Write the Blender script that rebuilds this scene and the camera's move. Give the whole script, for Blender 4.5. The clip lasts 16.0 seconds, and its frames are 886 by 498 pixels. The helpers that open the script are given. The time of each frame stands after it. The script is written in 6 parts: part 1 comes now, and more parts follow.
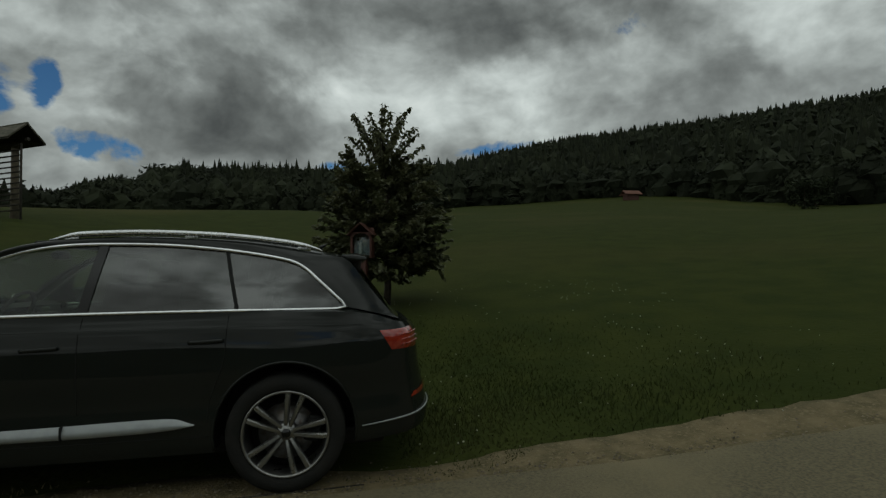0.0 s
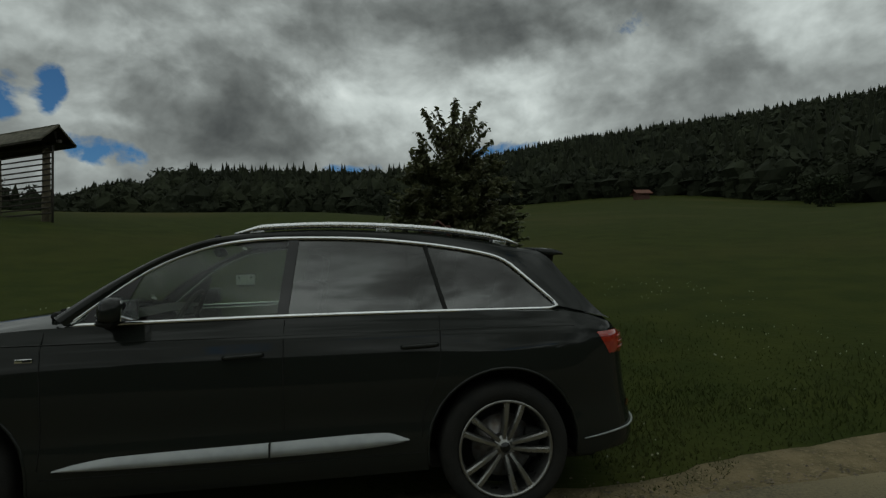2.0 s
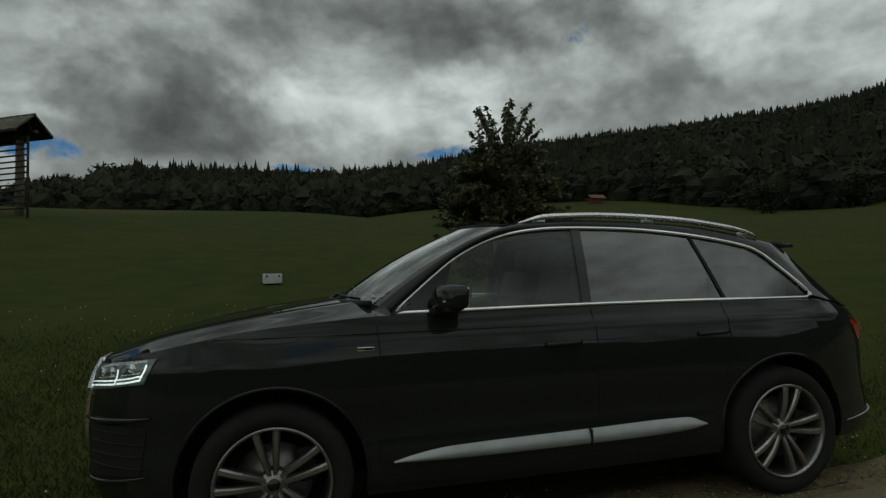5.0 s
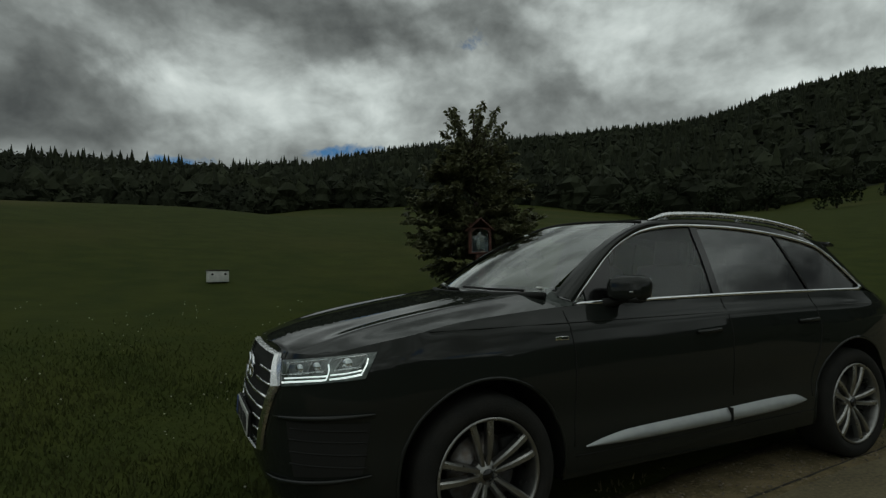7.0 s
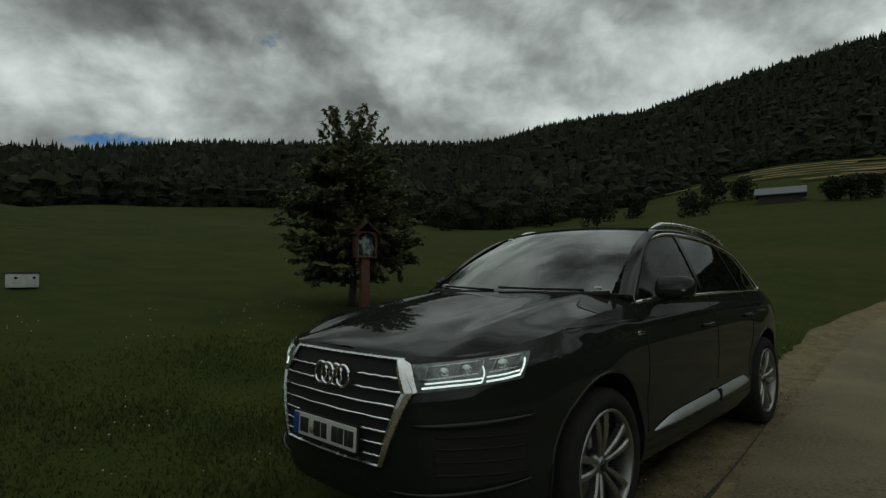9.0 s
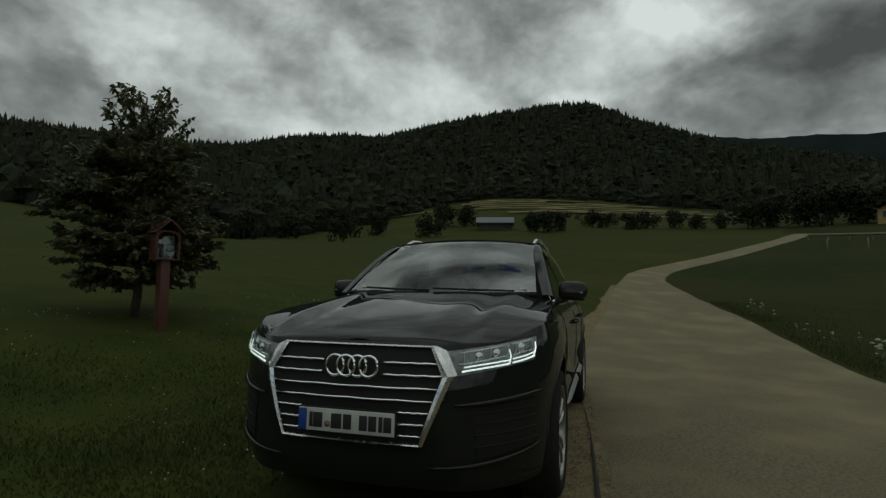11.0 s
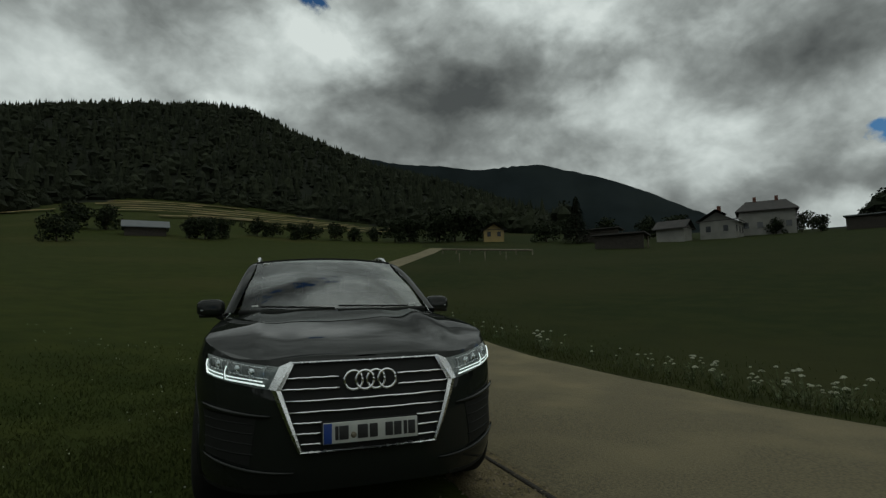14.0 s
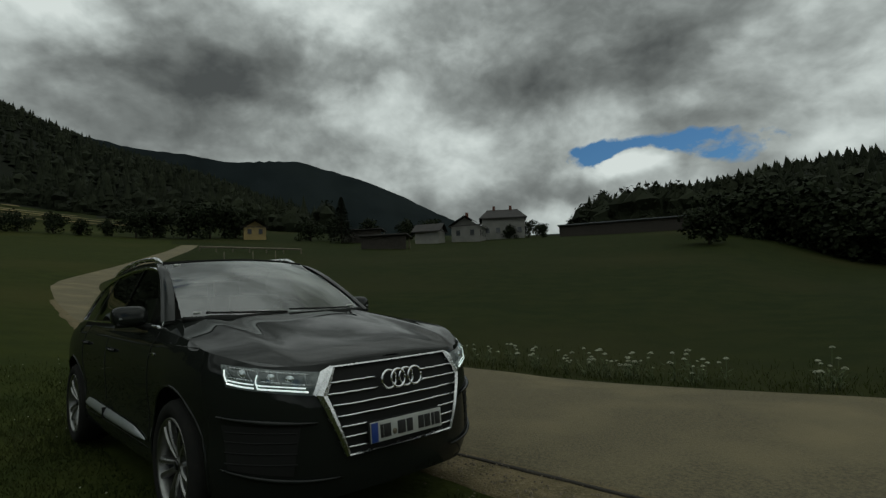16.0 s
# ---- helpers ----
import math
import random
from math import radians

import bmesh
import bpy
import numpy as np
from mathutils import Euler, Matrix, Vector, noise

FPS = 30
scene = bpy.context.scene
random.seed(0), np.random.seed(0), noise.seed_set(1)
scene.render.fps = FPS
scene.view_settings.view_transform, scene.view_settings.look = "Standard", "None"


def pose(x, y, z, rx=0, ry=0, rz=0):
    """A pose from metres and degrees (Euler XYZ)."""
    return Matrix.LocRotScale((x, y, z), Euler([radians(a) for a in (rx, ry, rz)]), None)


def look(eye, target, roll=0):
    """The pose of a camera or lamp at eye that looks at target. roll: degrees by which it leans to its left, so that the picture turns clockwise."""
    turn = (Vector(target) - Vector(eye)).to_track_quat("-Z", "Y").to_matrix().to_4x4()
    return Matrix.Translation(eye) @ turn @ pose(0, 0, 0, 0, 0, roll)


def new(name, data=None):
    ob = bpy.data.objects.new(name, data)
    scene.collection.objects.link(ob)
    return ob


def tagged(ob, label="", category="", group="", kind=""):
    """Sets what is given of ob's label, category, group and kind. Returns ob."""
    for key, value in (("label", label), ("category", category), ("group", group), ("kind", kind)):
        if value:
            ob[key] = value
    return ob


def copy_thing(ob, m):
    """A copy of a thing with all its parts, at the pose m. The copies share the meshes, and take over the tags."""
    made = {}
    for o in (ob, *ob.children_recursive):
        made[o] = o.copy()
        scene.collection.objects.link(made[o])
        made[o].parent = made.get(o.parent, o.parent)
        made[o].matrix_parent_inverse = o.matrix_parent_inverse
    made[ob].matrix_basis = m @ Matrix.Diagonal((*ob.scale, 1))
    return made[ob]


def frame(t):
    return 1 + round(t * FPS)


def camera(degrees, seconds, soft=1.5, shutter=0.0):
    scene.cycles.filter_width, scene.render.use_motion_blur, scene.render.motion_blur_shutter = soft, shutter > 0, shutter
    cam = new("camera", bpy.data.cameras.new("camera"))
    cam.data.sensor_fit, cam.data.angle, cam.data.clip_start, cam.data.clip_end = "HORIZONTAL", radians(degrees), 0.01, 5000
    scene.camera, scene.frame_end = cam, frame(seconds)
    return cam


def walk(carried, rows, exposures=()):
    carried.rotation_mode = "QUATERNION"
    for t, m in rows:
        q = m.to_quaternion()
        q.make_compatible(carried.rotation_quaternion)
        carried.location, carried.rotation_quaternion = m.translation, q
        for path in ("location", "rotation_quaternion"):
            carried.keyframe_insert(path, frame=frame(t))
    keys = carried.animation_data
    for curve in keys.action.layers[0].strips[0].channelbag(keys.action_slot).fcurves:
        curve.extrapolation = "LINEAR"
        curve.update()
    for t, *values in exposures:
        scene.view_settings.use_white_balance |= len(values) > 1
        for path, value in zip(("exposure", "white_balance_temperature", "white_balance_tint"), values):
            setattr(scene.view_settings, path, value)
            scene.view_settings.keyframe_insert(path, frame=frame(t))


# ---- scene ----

# camera and its walk: once past the side and round the nose of the parked car
cam = camera(78, 16.0, soft=1.35)
PATH = [
    (0.0, (1.942, -4.687, 1.443), (2.592, -0.743, 1.592), -0.94),
    (0.5, (1.590, -4.561, 1.457), (2.236, -0.616, 1.607), -0.98),
    (1.0, (1.259, -4.381, 1.436), (1.894, -0.435, 1.595), -1.05),
    (1.5, (0.956, -4.224, 1.419), (1.580, -0.276, 1.578), -1.25),
    (2.0, (0.662, -4.095, 1.429), (1.280, -0.146, 1.589), -1.39),
    (2.5, (0.368, -4.013, 1.441), (0.967, -0.061, 1.596), -1.48),
    (3.0, (0.052, -3.964, 1.423), (0.656, -0.013, 1.587), -1.47),
    (3.5, (-0.221, -3.917, 1.408), (0.434, 0.026, 1.565), -1.47),
    (4.0, (-0.546, -3.882, 1.402), (0.214, 0.042, 1.554), -1.43),
    (4.2, (-0.691, -3.863, 1.392), (0.098, 0.055, 1.559), -1.41),
    (6.3, (-2.344, -3.454, 1.400), (-0.937, 0.288, 1.545), -0.83),
    (6.5, (-2.470, -3.413, 1.398), (-0.992, 0.300, 1.551), -0.87),
    (7.0, (-2.815, -3.272, 1.375), (-1.114, 0.344, 1.533), -0.95),
    (7.5, (-3.145, -3.084, 1.363), (-1.228, 0.423, 1.525), -1.21),
    (8.0, (-3.486, -2.856, 1.408), (-1.276, 0.473, 1.567), -1.29),
    (8.2, (-3.618, -2.761, 1.413), (-1.258, 0.465, 1.577), -1.32),
    (10.3, (-4.705, -1.563, 1.216), (-1.141, 0.232, 1.482), 0.96),
    (10.5, (-4.806, -1.478, 1.225), (-1.151, 0.124, 1.500), 0.88),
    (11.0, (-5.033, -1.254, 1.258), (-1.216, -0.097, 1.552), 0.64),
    (11.5, (-5.212, -0.966, 1.310), (-1.282, -0.281, 1.615), 0.42),
    (12.0, (-5.380, -0.669, 1.358), (-1.413, -0.267, 1.679), 0.38),
    (12.5, (-5.492, -0.402, 1.372), (-1.511, -0.199, 1.709), 0.28),
    (13.0, (-5.540, -0.089, 1.365), (-1.557, -0.203, 1.716), 0.07),
    (13.5, (-5.561, 0.240, 1.355), (-1.628, -0.399, 1.713), -0.40),
    (14.0, (-5.572, 0.566, 1.317), (-1.786, -0.675, 1.667), -1.08),
    (14.5, (-5.485, 0.920, 1.285), (-1.845, -0.700, 1.629), -1.46),
    (15.0, (-5.397, 1.279, 1.275), (-1.946, -0.716, 1.606), -1.73),
    (15.5, (-5.272, 1.663, 1.325), (-2.093, -0.745, 1.634), -2.01),
    (16.0, (-5.045, 2.034, 1.370), (-2.139, -0.698, 1.665), -2.15),
]
walk(cam, [(t, look(eye, target, roll)) for t, eye, target, roll in PATH])


# ---------------------------------------------------------------- small helpers
def empty(name, loc=(0, 0, 0), turn=0.0):
    ob = new(name)
    ob.empty_display_size = 0.2
    ob.matrix_world = pose(*loc, 0, 0, turn)
    return ob


def part(name, bm, material, parent=None, label="", smooth=True, kind=""):
    """Links a bmesh as one mesh object under a thing or a part."""
    me = bpy.data.meshes.new(name)
    bm.to_mesh(me)
    bm.free()
    if smooth:
        for p in me.polygons:
            p.use_smooth = True
    for m in material if isinstance(material, (list, tuple)) else [material]:
        me.materials.append(m)
    ob = new(name, me)
    ob.parent = parent
    if label or kind:
        tagged(ob, label, kind=kind)
    return ob


def pmesh(name, verts, faces, material, parent=None, label="", smooth=True, kind=""):
    me = bpy.data.meshes.new(name)
    me.from_pydata([tuple(v) for v in verts], [], faces)
    if smooth:
        me.polygons.foreach_set("use_smooth", [True] * len(me.polygons))
    for m in material if isinstance(material, (list, tuple)) else [material]:
        me.materials.append(m)
    ob = new(name, me)
    ob.parent = parent
    if label or kind:
        tagged(ob, label, kind=kind)
    return ob


def box_into(bm, size, m=None, bevel=0.0):
    made = bmesh.ops.create_cube(bm, size=1.0)["verts"]
    bmesh.ops.scale(bm, vec=size, verts=made)
    if bevel:
        edges = {e for v in made for e in v.link_edges}
        res = bmesh.ops.bevel(bm, geom=list(edges), offset=bevel, segments=2, affect="EDGES", profile=0.6)
        made = list({v for f in res["faces"] for v in f.verts} | {v for v in made if v.is_valid})
    if m is not None:
        bmesh.ops.transform(bm, matrix=m, verts=made)
    return made


def box(size, m=None, bevel=0.0):
    bm = bmesh.new()
    box_into(bm, size, m, bevel)
    return bm


def cyl_into(bm, r1, r2, depth, m=None, seg=16):
    made = bmesh.ops.create_cone(bm, cap_ends=True, segments=seg, radius1=r1, radius2=r2, depth=depth)["verts"]
    if m is not None:
        bmesh.ops.transform(bm, matrix=m, verts=made)
    return made


def tube(points, radius, seg=8, closed=False, flat=1.0):
    """A round bar along points; flat squeezes its second axis."""
    bm = bmesh.new()
    pts = [Vector(p) for p in points]
    n = len(pts)
    rings = []
    for i, p in enumerate(pts):
        a, b = pts[(i - 1) % n if closed else max(i - 1, 0)], pts[(i + 1) % n if closed else min(i + 1, n - 1)]
        d = (b - a).normalized()
        ref = Vector((0, 0, 1)) if abs(d.z) < 0.9 else Vector((0, 1, 0))
        u = d.cross(ref).normalized()
        w = u.cross(d).normalized()
        r = radius[i] if isinstance(radius, (list, tuple)) else radius
        rings.append([bm.verts.new(p + u * (r * math.cos(k * math.tau / seg)) * flat + w * (r * math.sin(k * math.tau / seg))) for k in range(seg)])
    for i in range(n if closed else n - 1):
        a, b = rings[i], rings[(i + 1) % n]
        for k in range(seg):
            bm.faces.new((a[k], a[(k + 1) % seg], b[(k + 1) % seg], b[k]))
    if not closed:
        bm.faces.new(rings[0][::-1])
        bm.faces.new(rings[-1])
    bmesh.ops.recalc_face_normals(bm, faces=bm.faces)
    return bm


def grid(nu, nv, f):
    """A sheet from f(u, v), u and v from 0 to 1."""
    verts = [f(i / nu, j / nv) for i in range(nu + 1) for j in range(nv + 1)]
    faces = [(i * (nv + 1) + j, (i + 1) * (nv + 1) + j, (i + 1) * (nv + 1) + j + 1, i * (nv + 1) + j + 1) for i in range(nu) for j in range(nv)]
    return verts, faces


def sheet(nu, nv, f, thick=0.0):
    verts, faces = grid(nu, nv, f)
    bm = bmesh.new()
    vs = [bm.verts.new(v) for v in verts]
    for q in faces:
        bm.faces.new([vs[k] for k in q])
    bmesh.ops.recalc_face_normals(bm, faces=bm.faces)
    if thick:
        bmesh.ops.solidify(bm, geom=list(bm.faces), thickness=thick)
    return bm


def curve_at(knots, x):
    """Smooth interpolation through (x, value...) knots."""
    if x <= knots[0][0]:
        return tuple(knots[0][1:])
    if x >= knots[-1][0]:
        return tuple(knots[-1][1:])
    i = max(k for k in range(len(knots) - 1) if knots[k][0] <= x)
    a, b = knots[i], knots[i + 1]
    h = b[0] - a[0]
    t = (x - a[0]) / h
    out = []
    for c in range(1, len(a)):
        def slope(k):
            if k == 0:
                return (knots[1][c] - knots[0][c]) / (knots[1][0] - knots[0][0])
            if k == len(knots) - 1:
                return (knots[k][c] - knots[k - 1][c]) / (knots[k][0] - knots[k - 1][0])
            s1 = (knots[k][c] - knots[k - 1][c]) / (knots[k][0] - knots[k - 1][0])
            s2 = (knots[k + 1][c] - knots[k][c]) / (knots[k + 1][0] - knots[k][0])
            return 0.0 if s1 * s2 <= 0 else 2 * s1 * s2 / (s1 + s2)
        m0, m1 = slope(i) * h, slope(i + 1) * h
        out.append((2 * t**3 - 3 * t * t + 1) * a[c] + (t**3 - 2 * t * t + t) * m0 + (3 * t * t - 2 * t**3) * b[c] + (t**3 - t * t) * m1)
    return tuple(out)


def spline(pts, n):
    """n + 1 points evenly spaced along a Catmull-Rom curve through pts."""
    pts = [Vector(p) for p in pts]
    fine = []
    for i in range(len(pts) - 1):
        p0, p1, p2, p3 = pts[max(i - 1, 0)], pts[i], pts[i + 1], pts[min(i + 2, len(pts) - 1)]
        for k in range(16):
            t = k / 16
            fine.append(0.5 * (2 * p1 + (p2 - p0) * t + (2 * p0 - 5 * p1 + 4 * p2 - p3) * t * t + (3 * p1 - p0 - 3 * p2 + p3) * t**3))
    fine.append(pts[-1])
    run = [0.0]
    for a, b in zip(fine, fine[1:]):
        run.append(run[-1] + (b - a).length)
    out, k = [], 0
    for i in range(n + 1):
        s = run[-1] * i / n
        while k < len(run) - 2 and run[k + 1] < s:
            k += 1
        out.append(fine[k].lerp(fine[k + 1], (s - run[k]) / max(run[k + 1] - run[k], 1e-9)))
    return out


def ease(t):
    t = min(1.0, max(0.0, t))
    return t * t * (3 - 2 * t)


# ---------------------------------------------------------------- the lie of the land
AZ = (-90, -35, -5, 15, 30, 50, 80, 108, 140, 163, 178, 225, 270)
DIST = (6, 12, 25, 50, 100, 160)
RISE = {
    -90: (0.0, 0.3, 1.0, 2.5, 6.0, 10.0), -35: (0.5, 1.3, 4.0, 6.9, 11.0, 14.0), -5: (0.55, 1.4, 3.6, 7.4, 11.0, 15.0),
    15: (0.55, 1.4, 3.3, 6.3, 11.8, 20.0), 30: (0.55, 1.4, 3.2, 6.0, 12.0, 21.0), 50: (0.5, 1.2, 2.7, 5.0, 9.5, 15.5),
    80: (0.3, 0.9, 2.4, 5.3, 11.6, 23.5), 108: (0.05, 0.3, 1.5, 4.6, 10.9, 19.9), 140: (-0.05, 0.1, 1.2, 4.0, 10.0, 17.0),
    163: (-0.1, 0.0, 0.9, 3.6, 10.0, 15.0), 178: (-0.15, -0.1, 0.4, 1.2, 3.5, 6.0), 225: (0.0, 0.2, 0.8, 2.0, 5.0, 9.0),
    270: (0.0, 0.3, 1.0, 2.5, 6.0, 10.0)}
# rows of bearing, start and crest distance of the wooded slope, and the slope of sight to its crest
RIDGE = ((-90, 170, 320, 0.12), (-40, 150, 230, 0.05), (-28, 150, 235, 0.075), (-21, 160, 240, 0.12), (0, 160, 260, 0.14), (8, 170, 300, 0.15), (15, 175, 420, 0.185),
         (25, 170, 500, 0.212), (38, 150, 560, 0.222), (50, 130, 600, 0.228), (58, 150, 640, 0.258), (66, 190, 660, 0.268), (74, 300, 700, 0.302),
         (86.5, 305, 720, 0.330), (94, 300, 720, 0.284), (101, 270, 700, 0.236), (107, 215, 660, 0.208), (114, 190, 600, 0.165), (120, 180, 520, 0.115),
         (132, 180, 400, 0.08), (142, 150, 260, 0.085), (149, 130, 230, 0.09), (157, 120, 220, 0.118), (163, 120, 210, 0.125), (169, 120, 200, 0.137), (176, 100, 180, 0.12),
         (185, 90, 180, 0.09), (225, 120, 260, 0.08), (270, 170, 320, 0.12))


def along(row, d):
    xs, ys = (0.0, 3.0) + DIST, (0.0, 0.0) + row
    if d >= xs[-1]:
        return ys[-1] + (d - xs[-1]) * (ys[-1] - ys[-2]) / (xs[-1] - xs[-2])
    i = max(k for k in range(len(xs) - 1) if xs[k] <= d)

    def slope(k):
        if k == 0:
            return 0.0
        if k == len(xs) - 1:
            return (ys[k] - ys[k - 1]) / (xs[k] - xs[k - 1])
        return (ys[k + 1] - ys[k - 1]) / (xs[k + 1] - xs[k - 1])
    h = xs[i + 1] - xs[i]
    t = (d - xs[i]) / h
    a, b = slope(i) * h, slope(i + 1) * h
    return (2 * t**3 - 3 * t * t + 1) * ys[i] + (t**3 - 2 * t * t + t) * a + (3 * t * t - 2 * t**3) * ys[i + 1] + (t**3 - t * t) * b


def field_z(x, y):
    d, az = math.hypot(x, y), math.degrees(math.atan2(x, y))
    az += 360 if az < -90 else 0
    i = max(k for k in range(len(AZ) - 1) if AZ[k] <= az)
    t = ease((az - AZ[i]) / (AZ[i + 1] - AZ[i]))
    return along(RISE[AZ[i]], d) * (1 - t) + along(RISE[AZ[i + 1]], d) * t


def ridge_at(az):
    return curve_at(RIDGE, az)


def ground_z(x, y):
    """Height of the land: fields to the foot of the woods, then the wooded slope and its far side."""
    d, az = math.hypot(x, y), math.degrees(math.atan2(x, y))
    az += 360 if az < -90 else 0
    foot, crest, sight = ridge_at(az)
    if d <= foot:
        return field_z(x, y)
    base = field_z(x * foot / d, y * foot / d)
    top = 1.4 + sight * crest
    t = (d - foot) / (crest - foot)
    if t <= 1:
        return base + (top - base) * (t * 0.75 + 0.25 * ease(t)) + 2.5 * noise.noise(Vector((x / 60, y / 60, 0))) * ease(t * 2)
    return top - (d - crest) * 0.16 * min(1.0, (t - 1) * 1.5)


def spot(az, d):
    a = math.radians(az)
    x, y = d * math.sin(a), d * math.cos(a)
    return x, y, ground_z(x, y)


# ---------------------------------------------------------------- light settings
SKY_STRENGTH, SUN_POWER, SKY_TINT = 1.04, 0.20, (0.021, 0.038, 0.050)
# banks of cloud: bearing, slope of sight, spread in degrees, spread in slope, lighter (+) or darker (-)
DARK_BANKS = ((-9, 0.31, 9, 0.07, -0.24), (-12, 0.225, 8, 0.03, -0.14), (11, 0.47, 15, 0.06, -0.24), (64, 0.36, 8, 0.10, -0.06), (108, 0.39, 7, 0.06, -0.24), (104, 0.29, 6, 0.035, -0.15),
              (116, 0.40, 8, 0.05, -0.16), (125, 0.44, 7, 0.05, -0.15), (150, 0.385, 11, 0.05, -0.20), (143, 0.165, 8, 0.04, -0.28), (157, 0.275, 6, 0.02, -0.10), (128, 0.26, 7, 0.03, -0.08), (137, 0.36, 6, 0.04, -0.06),
              (205, 0.35, 14, 0.10, -0.20), (245, 0.22, 12, 0.07, -0.20), (290, 0.40, 15, 0.12, -0.22), (320, 0.24, 9, 0.05, -0.15),
              (170, 1.10, 12, 0.20, -0.28), (205, 0.90, 9, 0.20, -0.24), (145, 1.0, 8, 0.20, -0.22), (186, 0.72, 7, 0.10, -0.20), (94, 1.55, 22, 0.40, -0.18), (128, 1.4, 12, 0.25, -0.18))
LIGHT_BANKS = ((-27, 0.40, 9, 0.08, 0.22), (-26, 0.24, 6, 0.05, 0.18), (168, 0.34, 9, 0.06, 0.16), (-21, 0.33, 7, 0.06, 0.16), (0, 0.335, 5, 0.05, 0.20), (18, 0.35, 7, 0.06, 0.16), (31, 0.37, 5, 0.06, 0.14), (19, 0.26, 4, 0.03, 0.14), (42, 0.37, 9, 0.08, 0.03),
               (90, 0.41, 6, 0.07, 0.18), (86.5, 0.345, 3, 0.02, 0.22), (95, 0.48, 5, 0.05, 0.18), (121, 0.53, 7, 0.05, 0.18), (138, 0.285, 5, 0.022, 0.18), (154.5, 0.200, 3.6, 0.020, 0.50),
               (147, 0.125, 3, 0.02, 0.20), (170, 0.41, 6, 0.05, 0.18), (176, 0.31, 7, 0.05, 0.16), (171, 0.205, 4, 0.03, 0.24), (131, 0.22, 4, 0.05, 0.05), (78, 0.39, 7, 0.06, 0.08),
               (218, 0.24, 8, 0.05, 0.24), (230, 0.45, 10, 0.10, 0.20), (262, 0.33, 9, 0.06, 0.24), (275, 0.70, 20, 0.20, 0.20), (310, 0.60, 14, 0.15, 0.15),
               (190, 0.96, 8, 0.12, 0.26), (160, 0.86, 8, 0.11, 0.22), (215, 1.2, 10, 0.20, 0.20), (178, 0.60, 8, 0.06, 0.16), (80, 1.30, 9, 0.20, 0.26), (108, 1.35, 9, 0.22, 0.24))
# gaps of blue: bearing, slope, spread, spread, strength
BLUE_GAPS = ((-33, 0.25, 3.2, 0.05, 0.85), (-27, 0.285, 1.2, 0.035, 0.75), (-22.5, 0.205, 3.4, 0.032, 0.95), (15.5, 0.22, 4.6, 0.018, 0.85), (0, 0.19, 5, 0.012, 0.6), (28.5, 0.43, 1.8, 0.035, 0.62),
             (96, 0.55, 2.5, 0.035, 0.8), (149.5, 0.228, 3.0, 0.026, 0.95), (162, 0.228, 5.0, 0.03, 1.0), (154, 0.240, 4, 0.020, 0.8), (176, 0.43, 6, 0.04, 1.0), (154.5, 0.198, 3.4, 0.020, -1.2), (190, 0.30, 7, 0.09, 0.6), (-60, 0.3, 12, 0.12, 0.5), (300, 0.4, 14, 0.12, 0.5), (88, 1.62, 6, 0.14, 0.8), (99, 1.42, 5, 0.14, 0.7), (70, 1.7, 8, 0.2, 0.6))

# ---------------------------------------------------------------- light: a broken, mostly overcast sky
SUN_AZ, SUN_EL = 200.0, 48.0
world = bpy.data.worlds.new("sky")
scene.world = world
world.use_nodes = True
wn, wl = world.node_tree.nodes, world.node_tree.links
wn.clear()


def wnode(kind, **kw):
    n = wn.new(kind)
    for k, v in kw.items():
        if k == "op":
            n.operation = v
        elif k == "val":
            for i, x in v.items():
                n.inputs[i].default_value = x
    return n


def wmath(op, a, b=None, c=None, clamp=False):
    n = wn.new("ShaderNodeMath")
    n.operation, n.use_clamp = op, clamp
    for i, x in enumerate((a, b, c)):
        if x is None:
            continue
        if isinstance(x, (int, float)):
            n.inputs[i].default_value = x
        else:
            wl.new(x, n.inputs[i])
    return n.outputs[0]


def wmix(fac, a, b, blend="MIX"):
    n = wn.new("ShaderNodeMix")
    n.data_type, n.blend_type = "RGBA", blend
    for sock, x in ((n.inputs[0], fac), (n.inputs[6], a), (n.inputs[7], b)):
        if isinstance(x, (int, float)):
            sock.default_value = x
        elif isinstance(x, tuple):
            sock.default_value = (*x, 1)
        else:
            wl.new(x, sock)
    return n.outputs[2]


sky = wn.new("ShaderNodeTexSky")
sky.sky_type, sky.sun_disc = "NISHITA", False
sky.sun_elevation, sky.sun_rotation = radians(SUN_EL), radians(SUN_AZ)
sky.air_density, sky.dust_density, sky.ozone_density = 1.0, 0.6, 2.0
coord = wn.new("ShaderNodeTexCoord")
split = wn.new("ShaderNodeSeparateXYZ")
wl.new(coord.outputs["Generated"], split.inputs[0])
dx, dy, dz = split.outputs
flat = wmath("MAXIMUM", wmath("SQRT", wmath("ADD", wmath("MULTIPLY", dx, dx), wmath("MULTIPLY", dy, dy))), 0.02)
slope_of_sight = wmath("MINIMUM", wmath("DIVIDE", dz, flat), 3.0)
# bearing in degrees, counted from the middle of the landscape so that no seam comes near it
MID = 65.0
ca, sa = math.cos(radians(MID)), math.sin(radians(MID))
bearing = wmath("MULTIPLY", wmath("ARCTAN2", wmath("SUBTRACT", wmath("MULTIPLY", dx, ca), wmath("MULTIPLY", dy, sa)), wmath("ADD", wmath("MULTIPLY", dx, sa), wmath("MULTIPLY", dy, ca))), 57.2958)


